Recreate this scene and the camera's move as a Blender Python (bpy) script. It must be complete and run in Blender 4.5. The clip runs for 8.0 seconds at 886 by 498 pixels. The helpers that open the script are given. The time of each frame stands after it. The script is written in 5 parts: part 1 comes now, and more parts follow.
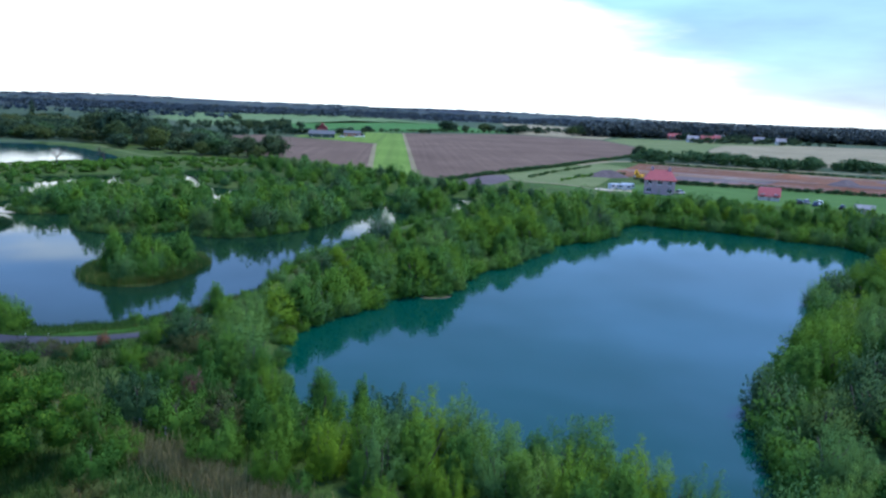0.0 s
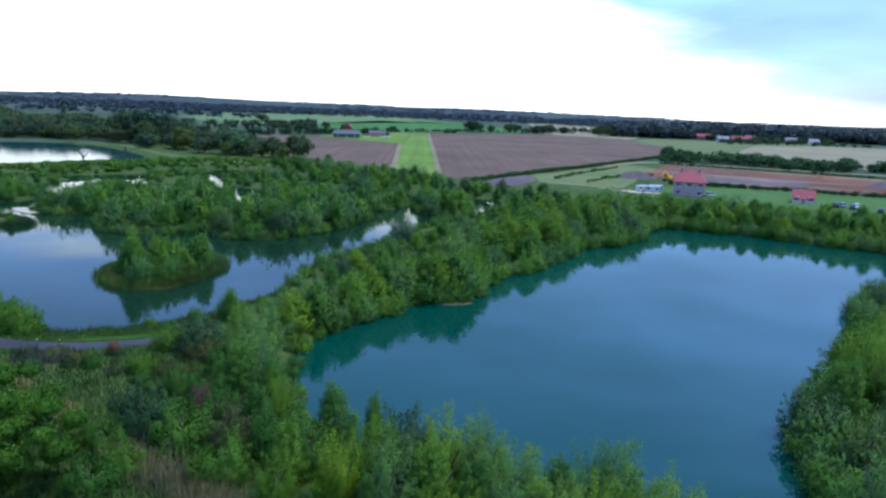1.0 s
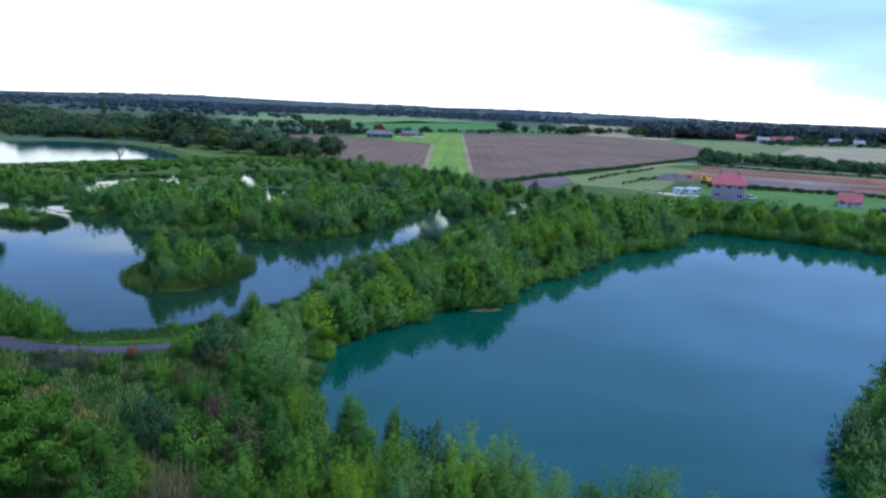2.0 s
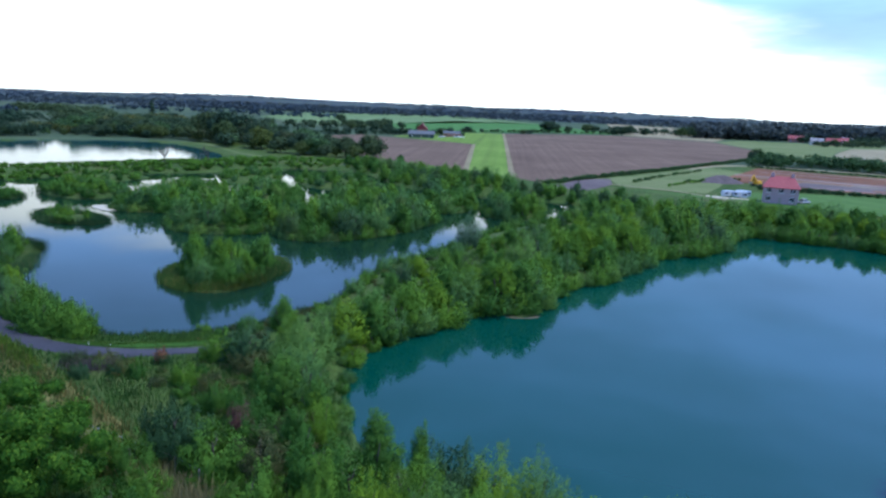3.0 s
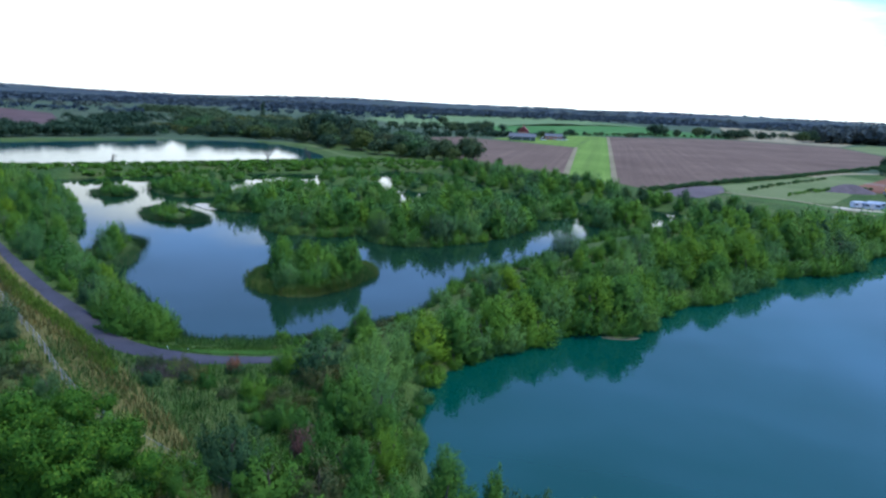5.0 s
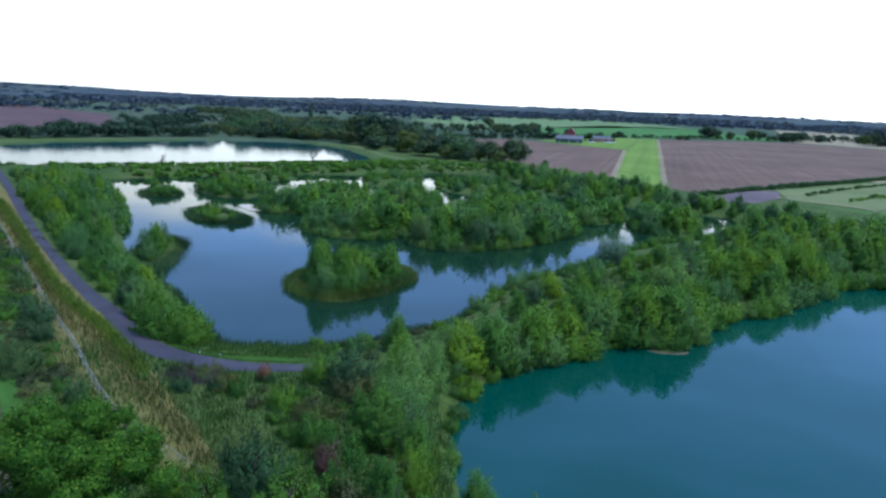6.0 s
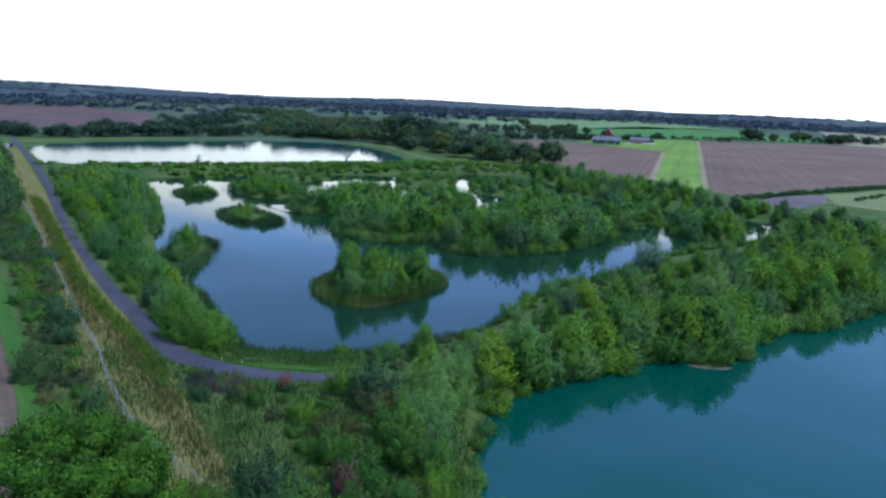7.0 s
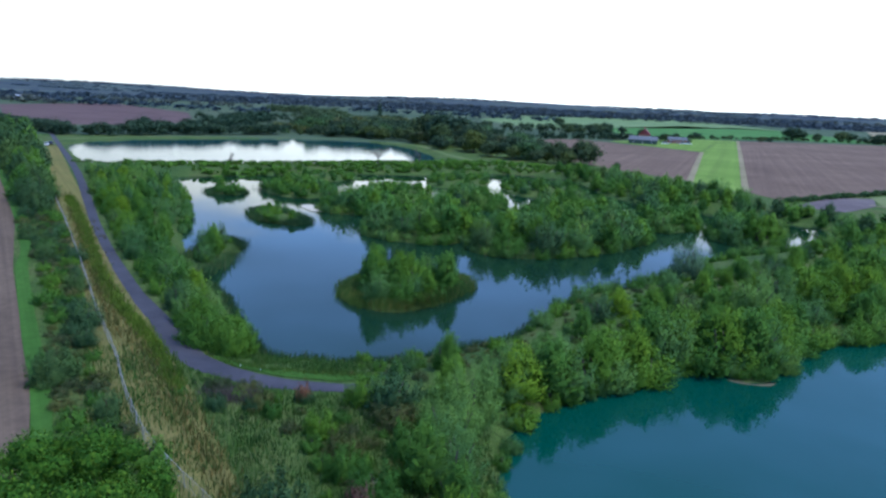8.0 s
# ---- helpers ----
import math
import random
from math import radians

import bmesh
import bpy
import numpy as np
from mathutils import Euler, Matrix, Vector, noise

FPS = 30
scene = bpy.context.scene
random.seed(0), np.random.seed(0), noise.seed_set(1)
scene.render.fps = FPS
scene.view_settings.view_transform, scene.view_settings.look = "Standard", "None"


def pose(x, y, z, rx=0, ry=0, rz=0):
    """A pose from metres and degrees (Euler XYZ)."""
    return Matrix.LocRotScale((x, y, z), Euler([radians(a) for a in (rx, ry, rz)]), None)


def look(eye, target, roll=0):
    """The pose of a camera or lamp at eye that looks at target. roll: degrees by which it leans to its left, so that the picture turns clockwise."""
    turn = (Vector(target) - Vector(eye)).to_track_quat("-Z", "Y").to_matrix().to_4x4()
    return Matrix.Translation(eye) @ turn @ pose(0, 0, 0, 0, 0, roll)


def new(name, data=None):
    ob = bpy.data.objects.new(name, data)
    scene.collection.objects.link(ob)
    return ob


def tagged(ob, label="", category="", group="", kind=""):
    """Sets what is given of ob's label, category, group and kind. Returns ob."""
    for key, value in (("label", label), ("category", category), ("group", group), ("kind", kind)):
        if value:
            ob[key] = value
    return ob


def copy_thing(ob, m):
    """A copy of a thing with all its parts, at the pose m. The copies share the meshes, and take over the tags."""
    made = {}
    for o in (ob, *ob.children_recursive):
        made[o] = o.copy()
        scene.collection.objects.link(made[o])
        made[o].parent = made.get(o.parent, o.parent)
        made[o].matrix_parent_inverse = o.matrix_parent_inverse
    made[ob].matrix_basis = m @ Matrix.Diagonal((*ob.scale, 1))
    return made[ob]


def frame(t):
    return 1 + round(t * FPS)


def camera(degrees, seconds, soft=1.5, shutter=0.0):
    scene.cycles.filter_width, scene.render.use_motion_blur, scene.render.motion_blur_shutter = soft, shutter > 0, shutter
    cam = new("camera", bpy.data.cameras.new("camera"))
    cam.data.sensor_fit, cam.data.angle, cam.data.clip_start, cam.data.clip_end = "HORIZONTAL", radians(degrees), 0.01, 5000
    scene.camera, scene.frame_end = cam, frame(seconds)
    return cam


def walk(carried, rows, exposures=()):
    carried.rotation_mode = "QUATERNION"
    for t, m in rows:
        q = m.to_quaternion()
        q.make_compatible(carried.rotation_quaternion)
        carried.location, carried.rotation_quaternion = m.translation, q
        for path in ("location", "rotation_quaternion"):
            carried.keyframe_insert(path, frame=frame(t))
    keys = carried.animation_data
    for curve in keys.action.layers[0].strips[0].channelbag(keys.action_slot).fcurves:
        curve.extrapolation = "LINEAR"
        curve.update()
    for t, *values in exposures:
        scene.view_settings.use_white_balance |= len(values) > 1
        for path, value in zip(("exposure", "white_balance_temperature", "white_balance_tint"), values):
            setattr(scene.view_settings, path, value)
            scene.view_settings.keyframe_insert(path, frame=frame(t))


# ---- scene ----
cam = camera(65.54, 8.0, soft=2.5)
# seconds, eye (x, y, z), yaw to the left, pitch, roll
ROWS = [
    (0, 0.00, 0.00, 28.00, -14.74, -11.49, 2.40),
    (0.5, 0.65, 1.34, 28.09, -13.78, -11.54, 2.40),
    (1, 1.29, 2.89, 28.14, -12.62, -11.59, 2.38),
    (1.5, 1.87, 4.29, 28.13, -11.29, -11.63, 2.40),
    (3, 3.54, 8.44, 28.15, -6.36, -11.82, 2.40),
    (3.5, 3.96, 9.73, 28.17, -4.20, -11.89, 2.43),
    (4, 4.36, 11.26, 28.10, -1.97, -11.93, 2.41),
    (4.5, 4.74, 12.67, 28.04, -0.00, -11.95, 2.42),
    (6, 5.59, 17.03, 28.04, 5.85, -12.00, 2.45),
    (6.5, 5.80, 18.44, 28.04, 7.38, -12.03, 2.48),
    (7, 5.77, 19.97, 28.10, 8.77, -12.09, 2.53),
    (7.5, 5.84, 21.30, 28.15, 10.12, -12.11, 2.53),
    (8, 5.88, 23.03, 28.23, 11.56, -12.31, 2.56),
]
walk(cam, [(t, pose(x, y, z, 90, 0, yaw) @ pose(0, 0, 0, pitch, 0, 0) @ pose(0, 0, 0, 0, 0, roll)) for t, x, y, z, yaw, pitch, roll in ROWS],
     exposures=[(0.0, 0.48, 6150, 4), (8.0, 0.48, 6150, 4)])

# ---- light: a bright hazy horizon under a blue-grey cloud deck, a veiled sun behind the viewer ----
SUN_ELEVATION, SUN_AZIMUTH = 64.0, 96.0     # degrees; azimuth clockwise from +y
world = bpy.data.worlds.new("sky")
scene.world = world
world.use_nodes = True
wn, wl = world.node_tree.nodes, world.node_tree.links
wn.clear()
w_out = wn.new("ShaderNodeOutputWorld")
w_bg = wn.new("ShaderNodeBackground")
w_bg2 = wn.new("ShaderNodeBackground")
w_mix = wn.new("ShaderNodeMixShader")
w_sky = wn.new("ShaderNodeTexSky")
w_sky.sky_type, w_sky.sun_disc = "NISHITA", False
w_sky.sun_elevation, w_sky.sun_rotation = radians(SUN_ELEVATION), radians(SUN_AZIMUTH)
w_sky.air_density, w_sky.dust_density, w_sky.ozone_density = 1.0, 0.2, 3.5
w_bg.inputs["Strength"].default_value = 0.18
w_tone = wn.new("ShaderNodeMix")      # the cloud deck's own blue-grey
w_tone.data_type, w_tone.blend_type = "RGBA", "MULTIPLY"
w_tone.inputs[0].default_value = 1.0
wl.new(w_sky.outputs["Color"], w_tone.inputs[6])
wl.new(w_tone.outputs[2], w_bg.inputs["Color"])
w_co = wn.new("ShaderNodeTexCoord")
w_sep = wn.new("ShaderNodeSeparateXYZ")
wl.new(w_co.outputs["Generated"], w_sep.inputs[0])


def w_math(op, a, b=None, c=None):
    n = wn.new("ShaderNodeMath")
    n.operation = op
    for i, v in enumerate((a, b, c)):
        if v is None:
            continue
        if isinstance(v, (int, float)):
            n.inputs[i].default_value = v
        else:
            wl.new(v, n.inputs[i])
    return n.outputs[0]


# flat streaks of cloud: noise stretched along the horizon
w_map = wn.new("ShaderNodeMapping")
w_map.inputs["Scale"].default_value = (2.2, 2.2, 13.0)
wl.new(w_co.outputs["Generated"], w_map.inputs["Vector"])
w_noise = wn.new("ShaderNodeTexNoise")
w_noise.inputs["Scale"].default_value = 1.6
w_noise.inputs["Detail"].default_value = 5.0
w_noise.inputs["Roughness"].default_value = 0.55
wl.new(w_map.outputs["Vector"], w_noise.inputs["Vector"])
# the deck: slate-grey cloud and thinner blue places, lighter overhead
w_map2 = wn.new("ShaderNodeMapping")
w_map2.inputs["Scale"].default_value = (1.6, 1.6, 5.0)
wl.new(w_co.outputs["Generated"], w_map2.inputs["Vector"])
w_noise2 = wn.new("ShaderNodeTexNoise")
w_noise2.inputs["Scale"].default_value, w_noise2.inputs["Detail"].default_value = 2.3, 4.0
wl.new(w_map2.outputs["Vector"], w_noise2.inputs["Vector"])
w_deck = wn.new("ShaderNodeValToRGB")
w_deck.color_ramp.elements[0].position, w_deck.color_ramp.elements[0].color = 0.35, (0.7, 0.73, 0.98, 1)
w_deck.color_ramp.elements[1].position, w_deck.color_ramp.elements[1].color = 0.65, (0.85, 0.94, 1.28, 1)
wl.new(w_noise2.outputs["Fac"], w_deck.inputs["Fac"])
wl.new(w_deck.outputs["Color"], w_tone.inputs[7])
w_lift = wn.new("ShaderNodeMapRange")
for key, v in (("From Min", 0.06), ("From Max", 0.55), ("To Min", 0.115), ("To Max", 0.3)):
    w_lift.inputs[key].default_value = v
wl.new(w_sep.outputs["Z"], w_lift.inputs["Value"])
w_streak = wn.new("ShaderNodeMapRange")      # darker wisps in the deck
for key, v in (("From Min", 0.38), ("From Max", 0.6), ("To Min", 0.9), ("To Max", 1.05)):
    w_streak.inputs[key].default_value = v
wl.new(w_noise.outputs["Fac"], w_streak.inputs["Value"])
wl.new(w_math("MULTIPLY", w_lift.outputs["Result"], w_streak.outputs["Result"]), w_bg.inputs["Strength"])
# haze: full at the horizon, thinning upwards, thinner towards the east
w_east = w_math("MULTIPLY", w_math("SUBTRACT", w_sep.outputs["X"], 0.35), 0.5)
w_h = w_math("ADD", w_sep.outputs["Z"], w_math("MAXIMUM", w_east, 0.0))
w_h = w_math("ADD", w_h, w_math("MULTIPLY", w_math("SUBTRACT", w_noise.outputs["Fac"], 0.5), 0.15))
w_ramp = wn.new("ShaderNodeMapRange")
w_ramp.interpolation_type = "SMOOTHSTEP"
for key, v in (("From Min", 0.208), ("From Max", 0.13), ("To Min", 0.01), ("To Max", 1.0)):
    w_ramp.inputs[key].default_value = v
wl.new(w_h, w_ramp.inputs["Value"])
w_bg2.inputs["Color"].default_value = (0.93, 0.97, 1.0, 1)
w_glow = wn.new("ShaderNodeMapRange")        # the haze is brightest ahead, dimmer towards the west
for key, v in (("From Min", -0.62), ("From Max", -0.24), ("To Min", 0.89), ("To Max", 1.4)):
    w_glow.inputs[key].default_value = v
wl.new(w_sep.outputs["X"], w_glow.inputs["Value"])
wl.new(w_glow.outputs["Result"], w_bg2.inputs["Strength"])
wl.new(w_ramp.outputs["Result"], w_mix.inputs["Fac"])
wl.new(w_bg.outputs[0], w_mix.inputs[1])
wl.new(w_bg2.outputs[0], w_mix.inputs[2])
wl.new(w_mix.outputs[0], w_out.inputs["Surface"])

sun = new("sun", bpy.data.lights.new("sun", "SUN"))
sun.data.energy, sun.data.angle, sun.data.color = 2.5, radians(16), (1.0, 0.97, 0.9)
_az, _el = radians(SUN_AZIMUTH), radians(SUN_ELEVATION)
_dir = Vector((math.sin(_az) * math.cos(_el), math.cos(_az) * math.cos(_el), math.sin(_el)))
sun.matrix_basis = look(_dir * 300, (0, 0, 0))


# ---- materials ----
class Mat:
    """A node material being put together."""

    def __init__(self, name, rough=0.8, spec=0.3):
        self.m = bpy.data.materials.new(name)
        self.m.use_nodes = True
        self.n, self.l = self.m.node_tree.nodes, self.m.node_tree.links
        self.b = self.n["Principled BSDF"]
        self.out = self.n["Material Output"]
        self.b.inputs["Roughness"].default_value = rough
        self.b.inputs["Specular IOR Level"].default_value = spec
        self.co = self.n.new("ShaderNodeTexCoord")

    def noise(self, scale, detail=4, rough=0.6, stretch=(1, 1, 1), turn=0.0):
        mp = self.n.new("ShaderNodeMapping")
        mp.vector_type = "TEXTURE"
        mp.inputs["Scale"].default_value = tuple(1 / v for v in stretch)
        mp.inputs["Rotation"].default_value = (0, 0, turn)
        self.l.new(self.co.outputs["Object"], mp.inputs["Vector"])
        t = self.n.new("ShaderNodeTexNoise")
        t.inputs["Scale"].default_value, t.inputs["Detail"].default_value, t.inputs["Roughness"].default_value = scale, detail, rough
        self.l.new(mp.outputs["Vector"], t.inputs["Vector"])
        return t.outputs["Fac"]

    def ramp(self, fac, *stops):
        r = self.n.new("ShaderNodeValToRGB")
        e = r.color_ramp.elements
        while len(e) < len(stops):
            e.new(0.5)
        for el, (p, c) in zip(e, stops):
            el.position, el.color = p, (*c, 1)
        self.l.new(fac, r.inputs["Fac"])
        return r.outputs["Color"]

    def mix(self, a, b, fac, mode="MIX"):
        x = self.n.new("ShaderNodeMix")
        x.data_type, x.blend_type = "RGBA", mode
        for v, s in ((fac, 0), (a, 6), (b, 7)):
            if isinstance(v, (int, float)):
                x.inputs[s].default_value = v
            elif isinstance(v, tuple):
                x.inputs[s].default_value = (*v, 1)
            else:
                self.l.new(v, x.inputs[s])
        return x.outputs[2]

    def math(self, op, a, b=0.0):
        x = self.n.new("ShaderNodeMath")
        x.operation = op
        for i, v in enumerate((a, b)):
            if isinstance(v, (int, float)):
                x.inputs[i].default_value = v
            else:
                self.l.new(v, x.inputs[i])
        return x.outputs[0]

    def colour(self, c):
        if isinstance(c, tuple):
            self.b.inputs["Base Color"].default_value = (*c, 1)
        else:
            self.l.new(c, self.b.inputs["Base Color"])
        return self

    def bump(self, fac, strength=0.5, distance=0.05):
        x = self.n.new("ShaderNodeBump")
        x.inputs["Strength"].default_value, x.inputs["Distance"].default_value = strength, distance
        self.l.new(fac, x.inputs["Height"])
        self.l.new(x.outputs["Normal"], self.b.inputs["Normal"])
        return self


def leaf_material(name, dark, light, odd, translucent=0.27, gloss=0.1):
    """Foliage: every leaf its own tone, every tree its own tint."""
    k = Mat(name, 0.75 if gloss > 0.07 else 0.85, gloss)
    geo, info = k.n.new("ShaderNodeNewGeometry"), k.n.new("ShaderNodeObjectInfo")
    c = k.ramp(geo.outputs["Random Per Island"], (0.0, dark), (0.8, light), (1.0, odd))
    tint = k.ramp(info.outputs["Random"], (0.0, (0.62, 0.72, 0.74)), (0.5, (0.98, 0.98, 0.93)), (1.0, (1.4, 1.2, 0.78)))
    c = k.mix(c, tint, 1.0, "MULTIPLY")
    c = k.mix(c, k.ramp(k.noise(0.55, 2), (0.3, (0.72, 0.78, 0.8)), (0.7, (1.2, 1.15, 1.1))), 1.0, "MULTIPLY")
    k.colour(c)
    tr, mx = k.n.new("ShaderNodeBsdfTranslucent"), k.n.new("ShaderNodeMixShader")
    k.l.new(c, tr.inputs["Color"])
    mx.inputs["Fac"].default_value = translucent
    k.l.new(k.b.outputs[0], mx.inputs[1])
    k.l.new(tr.outputs[0], mx.inputs[2])
    k.l.new(mx.outputs[0], k.out.inputs["Surface"])
    return k.m


LEAF_WILLOW = leaf_material("willow_leaves", (0.074, 0.164, 0.045), (0.096, 0.204, 0.057), (0.116, 0.233, 0.071))
LEAF_ALDER = leaf_material("alder_leaves", (0.060, 0.152, 0.025), (0.081, 0.192, 0.030), (0.104, 0.216, 0.037))
LEAF_FRESH = leaf_material("yellow_green_leaves", (0.082, 0.178, 0.018), (0.108, 0.218, 0.021), (0.137, 0.236, 0.026))
LEAF_DARK = leaf_material("dark_leaves", (0.035, 0.084, 0.032), (0.065, 0.135, 0.052), (0.092, 0.162, 0.065))
LEAF_OAK = leaf_material("oak_leaves", (0.020, 0.074, 0.012), (0.046, 0.133, 0.018), (0.100, 0.201, 0.030))
LEAF_SCRUB = leaf_material("scrub_leaves", (0.045, 0.076, 0.028), (0.089, 0.117, 0.045), (0.162, 0.124, 0.076))
LEAF_RED = leaf_material("reddish_leaves", (0.09, 0.05, 0.045), (0.16, 0.08, 0.07), (0.2, 0.12, 0.08))
LEAF_SILVER = leaf_material("silvery_leaves", (0.093, 0.163, 0.079), (0.134, 0.221, 0.115), (0.177, 0.273, 0.151))
LEAF_MUTED = leaf_material("muted_green_leaves", (0.045, 0.078, 0.028), (0.07, 0.108, 0.036), (0.1, 0.122, 0.042))
# duller, bluer green than the near leaves: some distance haze in the base colour
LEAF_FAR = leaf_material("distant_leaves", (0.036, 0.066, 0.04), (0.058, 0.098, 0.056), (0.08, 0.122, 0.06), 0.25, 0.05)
# farthest trees: blue-grey leaves, with the distance haze mixed into their colour
LEAF_HAZED = leaf_material("haze_blue_leaves", (0.049, 0.071, 0.097), (0.066, 0.092, 0.116), (0.084, 0.113, 0.127), 0.15, 0.05)
REED = leaf_material("reed_blades", (0.05, 0.11, 0.034), (0.084, 0.16, 0.05), (0.2, 0.19, 0.09), 0.3)
GRASS_GREEN = leaf_material("rough_grass_blades", (0.041, 0.102, 0.021), (0.079, 0.160, 0.034), (0.132, 0.166, 0.052), 0.3)
WEED = leaf_material("yellow_green_weeds", (0.12, 0.19, 0.025), (0.17, 0.25, 0.03), (0.24, 0.26, 0.045), 0.3)
GRASS_STALK = leaf_material("dry_stalk_blades", (0.179, 0.182, 0.076), (0.316, 0.262, 0.118), (0.484, 0.352, 0.180), 0.3)
GRASS_DRY = leaf_material("dry_grass_blades", (0.086, 0.105, 0.027), (0.161, 0.141, 0.045), (0.292, 0.179, 0.062), 0.3)

_k = Mat("bark", 0.9, 0.1)
_k.colour(_k.ramp(_k.noise(6, 4, 0.6, (1, 1, 0.2)), (0.3, (0.05, 0.042, 0.034)), (0.7, (0.16, 0.14, 0.12)))).bump(_k.noise(20, 3), 0.5, 0.03)
BARK = _k.m

_k = Mat("rough_meadow", 0.95, 0.1)
_c = _k.ramp(_k.noise(0.09, 5), (0.3, (0.036, 0.074, 0.018)), (0.5, (0.058, 0.1, 0.025)), (0.75, (0.095, 0.106, 0.04)))
_c = _k.mix(_c, _k.ramp(_k.noise(1.7, 4), (0.3, (0.5, 0.55, 0.5)), (0.7, (1.3, 1.25, 1.2))), 1.0, "MULTIPLY")
_k.colour(_c).bump(_k.noise(2.5, 5), 0.8, 0.3)
MEADOW = _k.m

_k = Mat("far_pasture", 0.95, 0.1)
_c = _k.ramp(_k.noise(0.0045, 3), (0.35, (0.032, 0.058, 0.034)), (0.48, (0.05, 0.08, 0.04)), (0.58, (0.058, 0.08, 0.042)), (0.66, (0.04, 0.072, 0.033)))
_k.colour(_c)
PASTURE = _k.m

# farmland near the horizon: its blue-grey is aerial haze put into the base colour
_k = Mat("hazed_farmland", 0.95, 0.1)
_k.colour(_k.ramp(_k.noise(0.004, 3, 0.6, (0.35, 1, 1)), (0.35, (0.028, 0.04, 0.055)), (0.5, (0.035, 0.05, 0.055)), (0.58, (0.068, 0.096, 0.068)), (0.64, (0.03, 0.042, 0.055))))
HAZED_LAND = _k.m


def plough_material(name, dark, light, turn, pitch=0.55):
    k = Mat(name, 0.95, 0.05)
    c = k.ramp(k.noise(0.02, 5, 0.65), (0.3, dark), (0.7, light))
    rows = k.noise(pitch, 2, 0.5, (1, 0.012, 1), turn)
    c = k.mix(c, k.ramp(rows, (0.3, (0.86, 0.86, 0.88)), (0.7, (1.1, 1.1, 1.08))), 1.0, "MULTIPLY")
    c = k.mix(c, k.ramp(k.noise(1.2, 4), (0.3, (0.82, 0.82, 0.82)), (0.7, (1.15, 1.15, 1.15))), 1.0, "MULTIPLY")
    k.colour(c).bump(rows, 0.6, 0.2)
    return k.m


PLOUGH = plough_material("ploughed_earth", (0.1, 0.069, 0.05), (0.156, 0.109, 0.079), radians(-11))
# a darker ploughed earth, for the field beyond the reservoir
DARK_PLOUGH = plough_material("darker_ploughed_earth", (0.075, 0.048, 0.046), (0.12, 0.08, 0.074), radians(20))
STUBBLE = plough_material("stubble_earth", (0.08, 0.058, 0.042), (0.14, 0.102, 0.072), radians(45), 1.6)
STRIP = plough_material("mown_grass_strip", (0.094, 0.165, 0.029), (0.152, 0.23, 0.05), radians(-11), 0.3)
CROP = plough_material("green_crop", (0.042, 0.125, 0.032), (0.07, 0.165, 0.045), radians(60), 0.25)
CROP_PALE = plough_material("pale_green_crop", (0.1, 0.165, 0.07), (0.14, 0.2, 0.085), radians(60), 0.25)
PALE = plough_material("pale_stubble", (0.19, 0.17, 0.1), (0.28, 0.245, 0.155), radians(30), 0.3)
EDGE = plough_material("worn_field_edge", (0.17, 0.15, 0.085), (0.25, 0.215, 0.13), radians(30), 0.3)
LAWN = plough_material("lawn_grass", (0.05, 0.112, 0.026), (0.08, 0.15, 0.043), radians(20), 0.4)
HEATH = plough_material("weedy_grass", (0.095, 0.135, 0.046), (0.155, 0.18, 0.078), radians(70), 0.5)
MARGIN = plough_material("green_field_margin", (0.03, 0.085, 0.015), (0.052, 0.115, 0.021), radians(45), 0.9)
VERGE = plough_material("dry_verge", (0.09, 0.108, 0.032), (0.185, 0.145, 0.054), radians(45), 1.6)
PINK = plough_material("pale_pink_subsoil", (0.2, 0.15, 0.135), (0.3, 0.235, 0.21), radians(40), 0.4)
DIRT = plough_material("bare_red_earth", (0.12, 0.056, 0.034), (0.225, 0.115, 0.07), radians(75), 0.3)
SPOIL = plough_material("grey_spoil", (0.085, 0.07, 0.072), (0.15, 0.125, 0.125), radians(10), 0.9)

_k = Mat("path_gravel", 0.9, 0.2)
_c = _k.ramp(_k.noise(0.35, 5), (0.3, (0.032, 0.033, 0.042)), (0.7, (0.058, 0.057, 0.07)))
_c = _k.mix(_c, _k.ramp(_k.noise(14, 3), (0.3, (0.75, 0.75, 0.75)), (0.7, (1.2, 1.2, 1.2))), 1.0, "MULTIPLY")
_k.colour(_c).bump(_k.noise(22, 3), 0.4, 0.03)
GRAVEL = _k.m


def water_material(name, base, rough, ripple, strength):
    k = Mat(name, rough, 0.5)
    k.b.inputs["IOR"].default_value = 1.333
    k.colour(k.mix(base, tuple(v * 1.35 for v in base), k.noise(0.03, 3)))
    n = k.mix(k.noise(ripple, 3, 0.5, (1.0, 0.6, 1)), k.noise(ripple * 0.12, 2), 0.35)
    k.bump(n, strength, 0.1)
    return k.m


LAKE_WATER = water_material("turquoise_lake_water", (0.001, 0.036, 0.025), 0.03, 1.6, 0.022)
POND_WATER = water_material("dark_pond_water", (0.005, 0.021, 0.011), 0.03, 1.8, 0.025)
RES_WATER = water_material("reservoir_water", (0.01, 0.05, 0.052), 0.04, 2.4, 0.2)


def plain(name, a, b, scale=3.0, rough=0.7, spec=0.3, metal=0.0):
    k = Mat(name, rough, spec)
    k.b.inputs["Metallic"].default_value = metal
    k.colour(k.ramp(k.noise(scale, 4), (0.3, a), (0.7, b))).bump(k.noise(scale * 5, 3), 0.2, 0.01)
    return k.m


